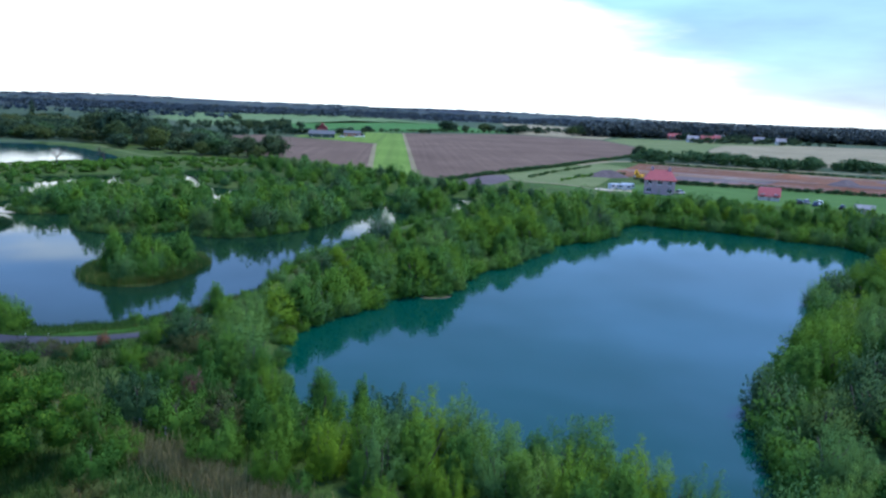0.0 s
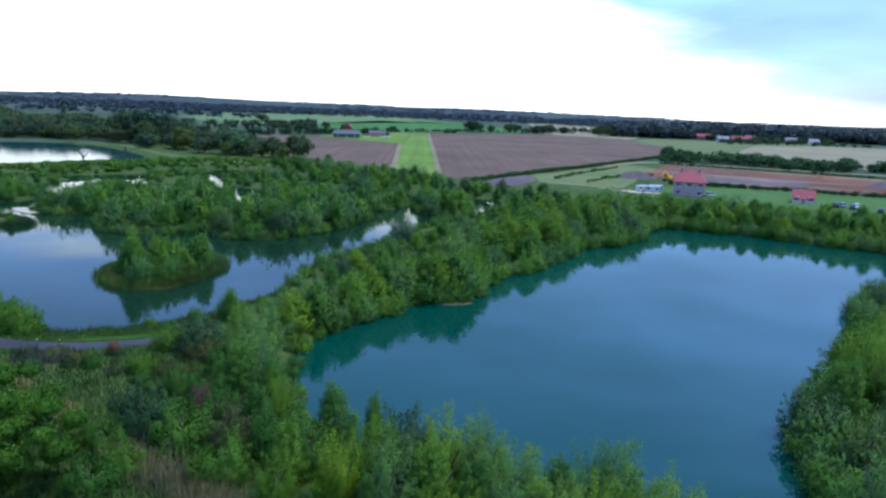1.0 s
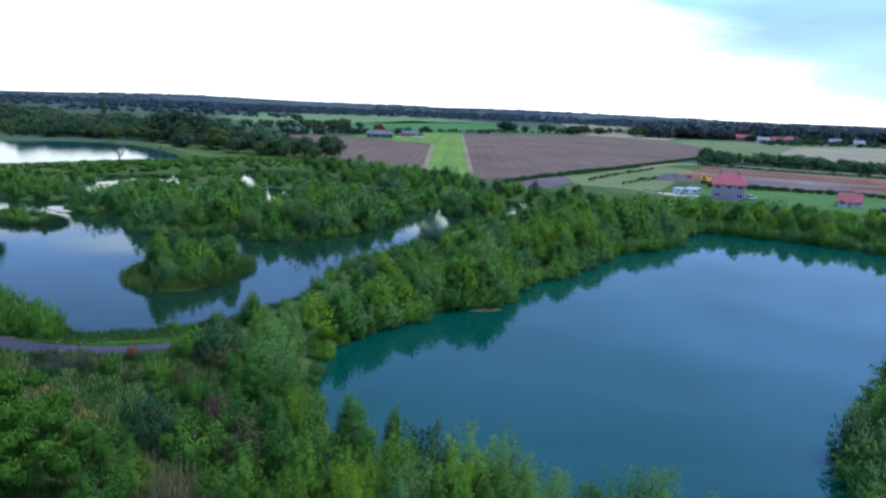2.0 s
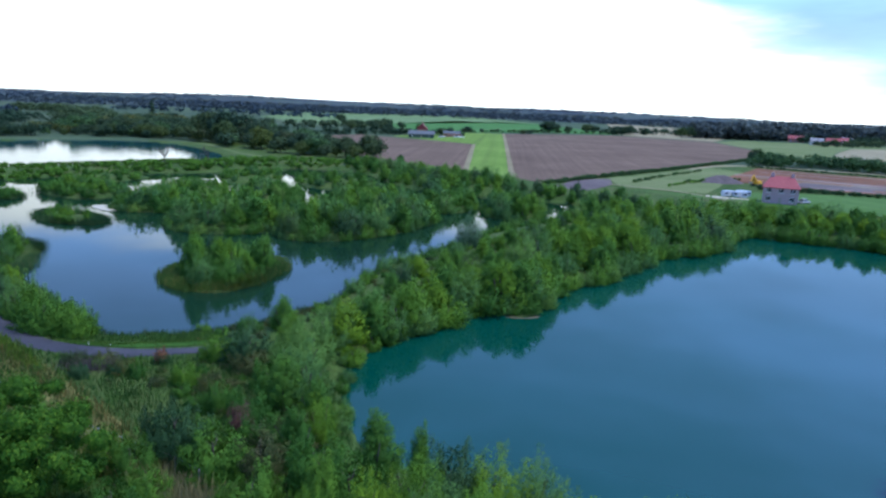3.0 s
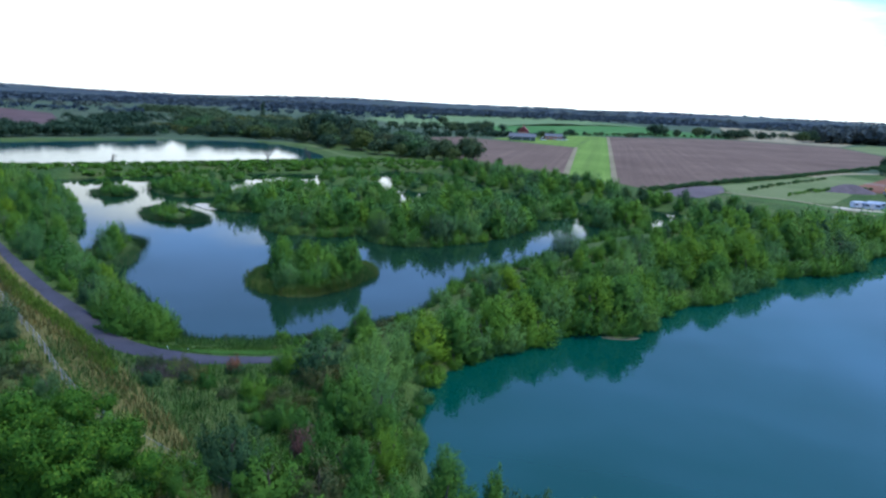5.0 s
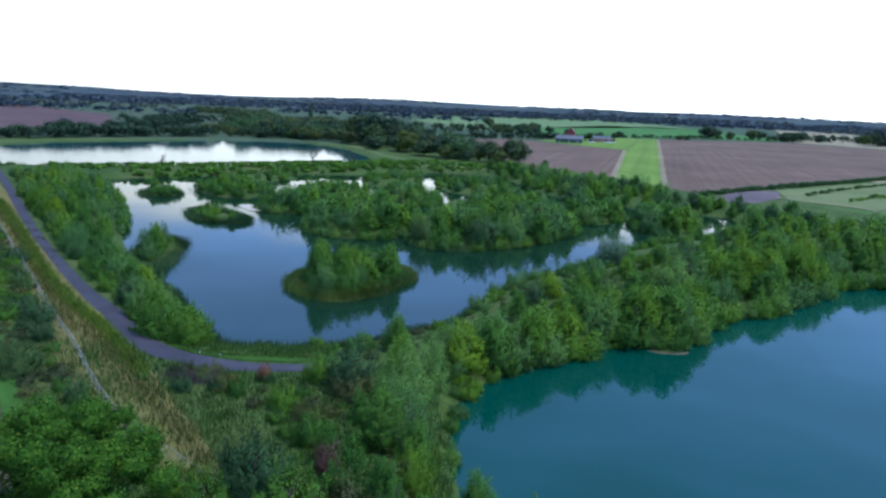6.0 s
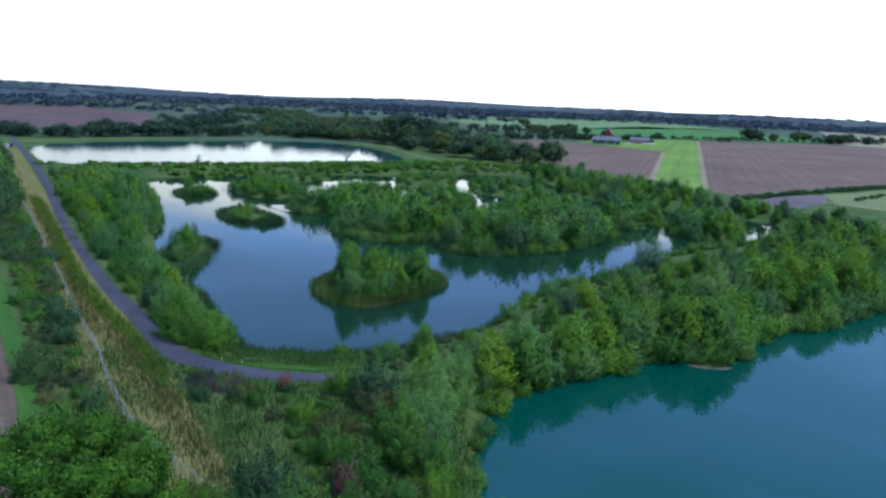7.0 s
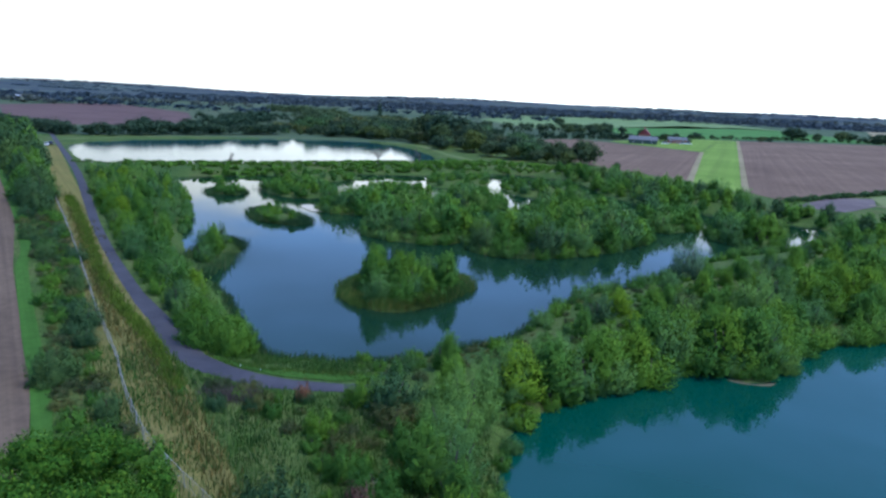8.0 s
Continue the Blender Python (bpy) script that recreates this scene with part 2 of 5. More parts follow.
# ---- plan: shorelines, in metres ----
LAKE = [(2.6, 63.5), (1, 71), (2, 80), (6, 86.5), (13, 93), (17, 98), (21, 99), (24, 97.3), (27, 98.3), (29.5, 104), (33, 111.5), (41, 116), (50, 125),
        (60, 136), (74, 142), (86, 155), (95, 162), (104, 157), (115, 149), (123, 139), (133, 128), (126, 112), (106, 99), (88, 89), (72, 73),
        (51, 55), (42, 44), (37, 36), (31, 33), (26, 40), (19, 46), (11, 53)]
POND = [(-29.5, 91), (-39, 103), (-46, 111), (-54, 119), (-63, 131), (-74, 148), (-85, 166), (-97, 184), (-110, 200), (-124, 210), (-122, 222), (-108, 234),
        (-92, 250), (-72, 264), (-52, 274), (-36, 291), (-14, 297), (2, 282), (12, 250), (26, 230), (48, 222), (66, 209), (64, 193), (52, 179), (36, 165),
        (24, 149), (17, 136), (9, 128), (5, 120), (2, 111), (-2, 102.5), (-6, 98), (-11.5, 92.6), (-17, 89.8), (-22, 88.7), (-26, 88.6)]
RESERVOIR = [(-159, 228), (-143, 238), (-123, 252), (-102, 269), (-79, 289), (-60, 311), (-69, 347), (-100, 395), (-131, 407), (-166, 393), (-188, 368),
             (-207, 346), (-219, 316), (-216, 286), (-190, 255)]
ISLES = {}
ISLES["near"] = [(-28, 116), (-24, 109.5), (-18, 108), (-13.5, 113), (-10, 124.5), (-14, 129), (-21, 127), (-27, 122)]
ISLES["big"] = [(-14, 150), (-9, 147.5), (-2, 148.5), (8, 156), (15, 165.5), (20, 176), (14, 187), (0, 184), (-10, 174), (-15, 160)]
ISLES["behind"] = [(-38, 157), (-28, 153), (-20, 154.5), (-17, 163), (-19, 178), (-30, 184), (-41, 174)]
ISLES["west_mid"] = [(-59, 183), (-55, 179.5), (-49, 178.5), (-44, 181), (-42, 190), (-48, 201), (-58, 198)]
ISLES["low"] = [(-71, 172), (-66, 164), (-61, 161), (-55, 160), (-54, 165), (-60, 171), (-66, 176)]
ISLES["little"] = [(-97, 196), (-91, 192.5), (-86.5, 196), (-90, 202), (-96, 201)]
ISLES["rear_west"] = [(-88, 210), (-76, 198), (-66, 200), (-66, 212), (-72, 224), (-84, 220)]
ISLES["east"] = [(35, 183), (40.5, 178.5), (47.5, 182), (50, 193), (43, 201), (36, 196)]
ISLES["spit"] = [(-49, 110), (-50.2, 117), (-51.2, 123), (-52.8, 130), (-54.8, 136), (-57.6, 140), (-60.4, 140), (-60.6, 134), (-59, 127), (-58, 120), (-56, 114)]
ISLES["rear_a"] = [(-58, 208), (-46, 203), (-38, 212), (-42, 226), (-55, 228)]
ISLES["rear_b"] = [(-34, 200), (-24, 196), (-16, 206), (-20, 222), (-31, 220)]
ISLES["rear_c"] = [(-8, 200), (6, 198), (14, 208), (8, 222), (-6, 218)]
ISLES["rear_d"] = [(-50, 262), (-42, 240), (-28, 252), (-30, 276), (-40, 272)]
ISLES["rear_e"] = [(-24, 262), (-16, 236), (-2, 234), (8, 244), (0, 262), (-12, 256)]
ISLES["rear_f"] = [(-92, 240), (-86, 230), (-76, 236), (-70, 250), (-80, 252)]
ISLES["rear_g"] = [(18.5, 190.5), (24, 188), (30, 192), (33.5, 202), (30, 212), (20, 212), (16, 200)]


def smooth(points, steps=5, closed=True):
    """A flowing line through the points."""
    p = np.array(points, float)
    n, out = len(p), []
    for i in range(n if closed else n - 1):
        if closed:
            a, b, c, d = p[i - 1], p[i], p[(i + 1) % n], p[(i + 2) % n]
        else:
            a, b, c, d = p[max(i - 1, 0)], p[i], p[i + 1], p[min(i + 2, n - 1)]
        for s in range(steps):
            t = s / steps
            out.append(0.5 * (2 * b + (c - a) * t + (2 * a - 5 * b + 4 * c - d) * t * t + (3 * b - a - 3 * c + d) * t**3))
    if not closed:
        out.append(p[-1])
    return np.array(out)


def wobbly(line, size=0.6, seed=0):
    """Small bays and points along a shoreline."""
    return np.array([(x + size * noise.noise((x * 0.35, y * 0.35, seed)), y + size * noise.noise((x * 0.35, y * 0.35, seed + 9))) for x, y in line])


def signed(x, y, poly):
    """Distance to a closed line, positive inside."""
    x, y = np.asarray(x, float), np.asarray(y, float)
    far, inside = np.full(x.shape, 1e9), np.zeros(x.shape, bool)
    for (ax, ay), (bx, by) in zip(poly, np.roll(poly, -1, 0)):
        ex, ey = bx - ax, by - ay
        t = np.clip(((x - ax) * ex + (y - ay) * ey) / (ex * ex + ey * ey + 1e-12), 0, 1)
        far = np.minimum(far, np.hypot(x - ax - t * ex, y - ay - t * ey))
        with np.errstate(divide="ignore", invalid="ignore"):
            inside ^= ((ay > y) != (by > y)) & (x < ex * (y - ay) / (ey if ey else 1e-12) + ax)
    return np.where(inside, far, -far)


LAKE_LINE, POND_LINE, RES_LINE = wobbly(smooth(LAKE)), wobbly(smooth(POND), 0.8), smooth(RESERVOIR)
ISLE_LINES = {k: wobbly(smooth(v, 4), 0.7, 3) for k, v in ISLES.items()}


def shore(x, y):
    """Metres from the nearest water of lake or ponds: positive on land."""
    pond = signed(x, y, POND_LINE)
    for line in ISLE_LINES.values():
        pond = np.minimum(pond, -signed(x, y, line))
    return np.minimum(-signed(x, y, LAKE_LINE), -pond)


def height(x, y):
    """The ground's height over the ponds' water."""
    x, y = np.asarray(x, float), np.asarray(y, float)
    d = shore(x, y)
    h = np.where(d > 0, np.minimum(2.0, 0.12 + 0.22 * d), np.maximum(-2.2, 0.5 * d))
    r = signed(x, y, RES_LINE)
    dam = np.where(r > 0, np.maximum(0.2, 1.5 - 0.35 * r), np.minimum(2.0, 1.5 + 0.45 * -r) - np.maximum(0, -r - 7) * 0.3)
    h = np.where(r > -16, np.where(r > 0, dam, np.maximum(h, dam)), h)
    far = np.hypot(x, y)
    t = np.clip((far - 2200) / 2300, 0, 1)
    swell = np.where(x > 600, 12, 20) + 9 * np.sin(x * 0.0011 + 1.0) + 7 * np.sin(x * 0.0027 + y * 0.0009) + np.where(x < 0, -x, 0) * 0.0035
    return h + t * t * (3 - 2 * t) * swell


def obj_np(name, verts, faces, material, parent=None, smooth_faces=False, normals=None):
    """One mesh object from arrays of places and of quads or triangles."""
    verts, faces = np.asarray(verts, np.float32), np.asarray(faces, np.int32)
    me = bpy.data.meshes.new(name)
    n, k = faces.shape
    me.vertices.add(len(verts))
    me.vertices.foreach_set("co", verts.ravel())
    me.loops.add(n * k)
    me.loops.foreach_set("vertex_index", faces.ravel())
    me.polygons.add(n)
    me.polygons.foreach_set("loop_start", np.arange(0, n * k, k, dtype=np.int32))
    me.polygons.foreach_set("use_smooth", np.full(n, smooth_faces))
    me.update(calc_edges=True)
    me.validate()
    if normals is not None:
        me.normals_split_custom_set_from_vertices(np.asarray(normals, np.float32))
    me.materials.append(material)
    ob = new(name, me)
    if parent:
        ob.parent = parent
    return ob


def part(name, bm, material, parent=None, label=""):
    me = bpy.data.meshes.new(name)
    bm.to_mesh(me)
    bm.free()
    me.materials.append(material)
    ob = new(name, me)
    if parent:
        ob.parent = parent
    return tagged(ob, label)


def sheet(name, points, z, material, label, category, steps=0):
    """A flat piece of ground or water."""
    line = smooth(points, steps) if steps else np.array(points, float)
    bm = bmesh.new()
    bm.faces.new([bm.verts.new((x, y, z)) for x, y in line])
    bmesh.ops.triangulate(bm, faces=bm.faces[:])
    bm.normal_update()
    if sum(f.normal.z for f in bm.faces) < 0:
        bmesh.ops.reverse_faces(bm, faces=bm.faces[:])
    return tagged(part(name, bm, material), label, category, kind="structure")


def ribbon(name, points, width, material, label, category, lift=0.05, steps=6, uneven=0.12):
    """A strip of ground of a given width along a line, lying on the terrain."""
    c = smooth(points, steps, False)
    d = np.gradient(c, axis=0)
    d /= np.linalg.norm(d, axis=1)[:, None]
    side = np.stack([-d[:, 1], d[:, 0]], 1)
    w = np.interp(np.linspace(0, 1, len(c)), np.linspace(0, 1, len(np.atleast_1d(width))), np.atleast_1d(width))
    w = w * (1 + uneven * np.array([noise.noise((x * 0.4, y * 0.4, 3)) for x, y in c]))
    cols = [c + side * (w * f)[:, None] for f in (-0.5, -0.25, 0, 0.25, 0.5)]
    n, v = len(c), []
    for k, col in enumerate(cols):
        z = height(col[:, 0], col[:, 1]) + lift - (0.03 if k in (0, 4) else 0)
        v.append(np.column_stack([col, z]))
    f = [(k * n + i, (k + 1) * n + i, (k + 1) * n + i + 1, k * n + i + 1) for k in range(4) for i in range(n - 1)]
    ob = obj_np(name, np.concatenate(v), np.array(f)[:, ::-1], material, None, True)
    return tagged(ob, label, category, kind="structure")


# ---- the ground: one sheet to the horizon ----
def stretch(lo, hi, step, ends, grow=1.13):
    a = list(np.arange(lo, hi + step, step))
    for sign in (-1, 1):
        s, x = step, a[0] if sign < 0 else a[-1]
        limit = ends[0] if sign < 0 else ends[1]
        while sign * (limit - x) > 0:
            s *= grow
            x += sign * min(s, 160)
            a.insert(0, x) if sign < 0 else a.append(x)
    return np.array(a)


gx, gy = stretch(-140, 136, 1.6, (-4700, 4700), 1.08), stretch(30, 296, 1.6, (-4700, 4700), 1.08)
GX, GY = np.meshgrid(gx, gy)
GZ = height(GX.ravel(), GY.ravel())
_near = np.hypot(GX.ravel(), GY.ravel()) < 330
GZ = GZ + np.where(_near & (GZ > 0.3) & (GZ < 1.99), 0.12 * np.sin(GX.ravel() * 1.7) * np.cos(GY.ravel() * 1.3), 0)
nx, ny = len(gx), len(gy)
_i = (np.arange(ny - 1)[:, None] * nx + np.arange(nx - 1)).ravel()
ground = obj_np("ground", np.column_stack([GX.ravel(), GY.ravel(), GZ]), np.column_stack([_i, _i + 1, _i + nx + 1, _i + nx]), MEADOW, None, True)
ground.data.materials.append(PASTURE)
# pasture beyond 420 m, the haze-coloured farmland beyond 1500 m
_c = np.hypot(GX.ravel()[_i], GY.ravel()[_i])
ground.data.materials.append(HAZED_LAND)
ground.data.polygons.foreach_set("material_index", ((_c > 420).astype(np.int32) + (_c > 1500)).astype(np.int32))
tagged(ground, "rough green meadow and distant farmland to the horizon", "ground", kind="structure")


def ground_z(x, y):
    """The sheet's height at any place."""
    x, y = np.asarray(x, float), np.asarray(y, float)
    i = np.clip(np.searchsorted(gx, x) - 1, 0, nx - 2)
    j = np.clip(np.searchsorted(gy, y) - 1, 0, ny - 2)
    u, v, z = (x - gx[i]) / (gx[i + 1] - gx[i]), (y - gy[j]) / (gy[j + 1] - gy[j]), GZ.reshape(ny, nx)
    return z[j, i] * (1 - u) * (1 - v) + z[j, i + 1] * u * (1 - v) + z[j + 1, i] * (1 - u) * v + z[j + 1, i + 1] * u * v


# water
def swollen(line, by):
    d = np.gradient(np.concatenate([line[-1:], line, line[:1]]), axis=0)[1:-1]
    d /= np.linalg.norm(d, axis=1)[:, None]
    side = np.stack([d[:, 1], -d[:, 0]], 1)
    area = 0.5 * np.sum(line[:, 0] * np.roll(line[:, 1], -1) - np.roll(line[:, 0], -1) * line[:, 1])
    return line + side * by * np.sign(area)


sheet("lake_water", swollen(LAKE_LINE, 0.8), 0.0, LAKE_WATER, "still turquoise lake water with tree reflections", "water")
sheet("pond_water", swollen(POND_LINE, 0.8), 0.0, POND_WATER, "dark blue pond water between wooded islets", "water")
sheet("reservoir_water", swollen(RES_LINE, 0.8), 1.5, RES_WATER, "pale reservoir water mirroring the bright sky", "water")

# ---- fields and tracks ----
F = 2.06
sheet("field_ploughed_west", [(6, 338), (43, 296), (75, 490), (53, 516), (28, 538), (-2, 574), (-46, 522), (-24, 400)], F, PLOUGH, "bare ploughed field of purple-brown earth", "field")
sheet("field_strip", [(44, 292), (56.5, 267), (136.5, 700), (100, 600), (76.5, 494)], F + 0.04, STRIP, "mown light green grass strip between ploughed fields", "field")
sheet("farm_green", [(76, 492), (99, 598), (136, 702), (92, 686), (60, 640), (20, 566), (54, 517)], F + 0.08, STRIP, "light green grass round the farm buildings", "field")
ribbon("field_edge", [(58, 268), (97, 480), (137, 700)], 2.4, EDGE, "pale worn edge between grass strip and earth", "field margin", 0.2, 3)
ribbon("field_edge", [(43.5, 294), (60, 394), (76, 490)], 2.4, EDGE, "pale worn edge between grass strip and earth", "field margin", 0.2, 3)
sheet("field_ploughed_east", [(58, 270), (66, 251), (106, 289), (152, 332), (250, 430), (314, 541), (352, 690), (278, 770), (138, 700)], F, PLOUGH, "wide ploughed field of purple-brown earth", "field")
sheet("field_green_far", [(-115, 1400), (40, 1640), (200, 1890), (212, 1250), (300, 1190), (302, 800), (200, 780), (92, 688), (30, 740), (-20, 800), (20, 1000)], F + 0.1, CROP, "bright green crop field beyond the farm", "field")
sheet("field_green_farthest", [(-60, 760), (-11, 800), (31, 905), (149, 1195), (212, 1160), (212, 1250), (300, 1190), (290, 1320), (200, 1890), (40, 1640), (-115, 1400), (-150, 1000)], F + 0.2, CROP_PALE, "pale green crop field far off", "field")
sheet("field_pale_far", [(290, 790), (360, 700), (420, 790), (600, 1340), (520, 1500)], F + 0.05, PALE, "pale stubble field before the dark wood", "field")
sheet("field_stubble_east", [(400, 560), (470, 640), (640, 700), (1000, 560), (1400, 560), (1400, 420), (800, 380), (560, 420)], F + 0.05, PALE, "pale stubble field behind the shelter belt", "field")
sheet("field_weedy_east", [(318, 540), (356, 692), (420, 760), (560, 740), (640, 700), (470, 640), (400, 562), (330, 472), (268, 408), (254, 432)], F + 0.01, HEATH, "pale weedy grass beyond the ploughed field", "field")
sheet("field_stubble_near", [(262, 402), (330, 470), (400, 560), (560, 420), (800, 380), (520, 232), (440, 292), (350, 348)], F + 0.03, PALE, "pale yellowish stubble behind the shelter belt", "field")
sheet("field_brown_far", [(-338, 380), (-612, 655), (-655, 890), (-411, 690), (-300, 520), (-290, 440)], F, DARK_PLOUGH, "brown ploughed field beyond the reservoir", "field")
sheet("field_west", [(-500, 520), (-105, 138), (-72, 102.5), (-50, 80.5), (-39, 69.5), (-20, 48), (20, 0), (-150, -150), (-600, 300)], F, STUBBLE, "grey-brown stubble field beside the hedge", "field")
ribbon("field_margin", [(-300, 325), (-105, 138.5), (-71, 103), (-49.5, 81), (-38, 69.5), (-18, 47)], 1.6, MARGIN, "bright green grass margin along the field", "field margin", 0.12)
ribbon("dry_verge", [(-215, 273), (-114, 163), (-81, 128), (-59, 104), (-44, 88), (-36, 79), (-27, 70), (-15, 58)], [5.5, 6, 6, 6.5, 7, 7, 6, 4], VERGE, "verge of dry brown grass beside the path", "verge", 0.07)
ribbon("gravel_path", [(-330, 400), (-212, 275), (-149, 208), (-108, 162), (-84, 134.5), (-64, 113), (-49, 97.8), (-39.5, 89.2), (-34.3, 83.9), (-30, 80.8),
       (-26, 79), (-21, 77.9), (-15, 78.6), (-11.5, 79.7)], [2.0, 2.0, 2.0, 2.0, 2.0, 2.0, 2.0, 2.6, 3.6, 3.2, 2.7, 2.4, 1.9, 1.6], GRAVEL, "grey gravel footpath curving round the pond", "path", 0.08)
ribbon("grass_verge", [(-29.5, 83.2), (-26, 81.6), (-21, 80.5), (-15, 81.2), (-11, 82.6)], [0.6, 1.3, 1.6, 1.6, 1.2], MARGIN, "bright green short grass between path and pond", "verge", 0.1, 6, 0.5)
ribbon("bank_track", [(-236, 300), (-218, 353), (-170, 400), (-131, 415), (-88, 398), (-58, 345), (-37, 320), (-12, 304), (20, 296)], 3, HEATH, "grassy embankment track round the reservoir", "track", 0.06)
sheet("gravel_yard", [(66, 240), (84, 268), (99, 274), (92, 252), (76, 231)], F + 0.02, SPOIL, "grey gravel yard at the field corner", "yard")
sheet("paddock", [(99, 277), (112, 288), (156, 330), (178, 347), (186, 318), (146, 280), (140, 262), (118, 232), (93, 246)], F + 0.02, HEATH, "weedy paddock with young hedges", "paddock")
sheet("lawn", [(93, 238), (116, 226), (140, 240), (190, 240), (230, 205), (260, 180), (230, 150), (186, 166), (134, 198)], F, LAWN, "green lawn round the brick house", "lawn")
sheet("bare_earth", [(146, 282), (178, 318), (200, 345), (207, 354), (235, 328), (288, 289), (340, 254), (420, 198), (330, 140), (232, 206), (194, 240)], F + 0.04, DIRT, "stripped red-brown earth of a building site", "building site")
sheet("spoil_patch", [(168, 268), (186, 282), (204, 268), (196, 252), (180, 256)], F + 0.09, SPOIL, "grey spoil spread on the building site", "building site")
sheet("spoil_patch", [(194, 266), (206, 277), (224, 262), (206, 249)], F + 0.14, SPOIL, "grey spoil spread on the building site", "building site")
sheet("spoil_patch", [(236, 246), (252, 258), (268, 244), (256, 234)], F + 0.09, SPOIL, "grey spoil spread on the building site", "building site")
ribbon("subsoil_band", [(172, 312), (190, 297), (206, 283), (224, 269), (240, 256)], [4, 6, 6, 4, 2], PINK, "pale pinkish band of scraped subsoil", "building site", 0.2, 4)
ribbon("subsoil_band", [(176, 262), (192, 252), (206, 242), (219, 226), (234, 212), (266, 188)], [2, 3, 3.5, 4, 4, 4], PINK, "pale pinkish band of scraped subsoil", "building site", 0.2, 4)
ribbon("subsoil_band", [(208, 340), (234, 318), (260, 300), (290, 278), (330, 250)], [3, 4, 3, 4, 3], PINK, "pale pinkish band of scraped subsoil", "building site", 0.2, 4)
NEAR_SIDE, FAR_SIDE = smooth([(150, 280), (194, 240), (232, 206), (330, 146)], 10, False), smooth([(204, 350), (235, 326), (288, 287), (410, 202)], 10, False)
for k, (f, a, b, w, mat, tone) in enumerate(((0.1, 2, 24, 2.6, SPOIL, "grey"), (0.2, 8, 30, 1.8, PINK, "pale pink"), (0.32, 1, 14, 3.2, PALE, "straw-pale"), (0.4, 12, 30, 3.0, STUBBLE, "brown"), (0.5, 2, 19, 2.2, SPOIL, "grey"),
                                             (0.62, 6, 26, 2.8, STUBBLE, "brown"), (0.74, 1, 12, 3.4, PINK, "pale pink"), (0.8, 11, 30, 2.2, SPOIL, "grey"), (0.9, 3, 28, 2.0, PALE, "straw-pale"))):
    track = (NEAR_SIDE * (1 - f) + FAR_SIDE * f)[a:b:3]
    ribbon("scraped_streak", track, [w * 0.3, w, w * 0.7, w, w * 0.3], mat, tone + " streak of scraped earth on the building site", "building site", 0.22 + 0.012 * k, 4, 0.6)
ribbon("site_track", [(160, 334), (182, 356), (208, 369), (230, 361), (251, 348), (280, 329), (330, 303), (430, 240)], [5, 6, 7, 7, 7, 7, 7, 7], PALE, "pale worn grass track along the building site", "track", 0.1)


# ---- trees ----
def leaves(points, out, size, slim, rng, up=0.35, grow=None):
    """Leaf sprays, pointed: at the points, turned outwards and up, with chance."""
    n = len(points)
    face = out * 0.8 + rng.normal(size=(n, 3)) * 0.45 + np.array([0, 0, 0.3])
    face /= np.linalg.norm(face, axis=1)[:, None]
    axis = rng.normal(size=(n, 3)) * 0.6 + out * 0.35 + np.array([0, 0, up])
    if grow is not None:
        axis = axis * 0.4 + grow * 1.0
    axis -= face * np.sum(axis * face, 1)[:, None] * 0.8
    axis /= np.linalg.norm(axis, axis=1)[:, None] + 1e-9
    side = np.cross(axis, face)
    side /= np.linalg.norm(side, axis=1)[:, None] + 1e-9
    long = (size * rng.uniform(0.65, 1.35, n))[:, None]
    wide = long * slim * rng.uniform(0.8, 1.25, n)[:, None]
    base = points - axis * long * 0.5
    v = np.stack([base - side * wide * 0.5, base + side * wide * 0.5, base + axis * long], 1)
    soft = out * 0.75 + face * 0.45 + np.array([0, 0, 0.12])
    soft /= np.linalg.norm(soft, axis=1)[:, None]
    return np.hstack([v.reshape(-1, 3), np.repeat(soft, 3, 0)])


def lobes_of(style, rng):
    """Lumps of a crown one metre high and about one across: centre and half-axes."""
    out = []
    if style == "lobed":
        for k in range(13):
            a, e = k * 2.4 + rng.uniform(-0.4, 0.4), rng.uniform(0.0, 1.25)
            d = 0.36 * np.cos(e)
            r = rng.uniform(0.17, 0.26)
            out.append((d * np.cos(a), d * np.sin(a), 0.36 + 0.4 * np.sin(e) * rng.uniform(0.8, 1.1), r, r, r * 0.85))
        out.append((0, 0, 0.4, 0.36, 0.36, 0.34))
    elif style == "oak":        # a wide dome of many separate leafy clumps
        for k in range(64):
            a, e = k * 2.4 + rng.uniform(-0.3, 0.3), math.asin(min(1.0, 0.02 + k / 64 + rng.uniform(-0.05, 0.05)))
            d, r = 0.44 * math.cos(e) + rng.uniform(-0.09, 0.06), rng.uniform(0.05, 0.085)
            out.append((d * np.cos(a), d * np.sin(a), 0.28 + 0.6 * math.sin(e) + rng.uniform(-0.06, 0.06), r, r, r * 1.0))
        out.append((0, 0, 0.34, 0.27, 0.27, 0.29))
    else:                       # a narrow spire
        for k in range(9):
            f = k / 8
            out.append((rng.normal() * 0.03, rng.normal() * 0.03, 0.12 + 0.8 * f, 0.13 - 0.07 * f, 0.13 - 0.07 * f, 0.12))
    return np.array(out)


# shoots, their lowest tilt, fullness, unevenness, and where on the stem they start
SHOOTS = {"upright": (66, 0.02, 0.8, 0.21, 0.0), "oval": (74, 0.0, 0.9, 0.13, 0.62), "round": (64, -0.06, 0.6, 0.13, 0.0), "low": (52, -0.1, 0.62, 0.2, 0.0)}


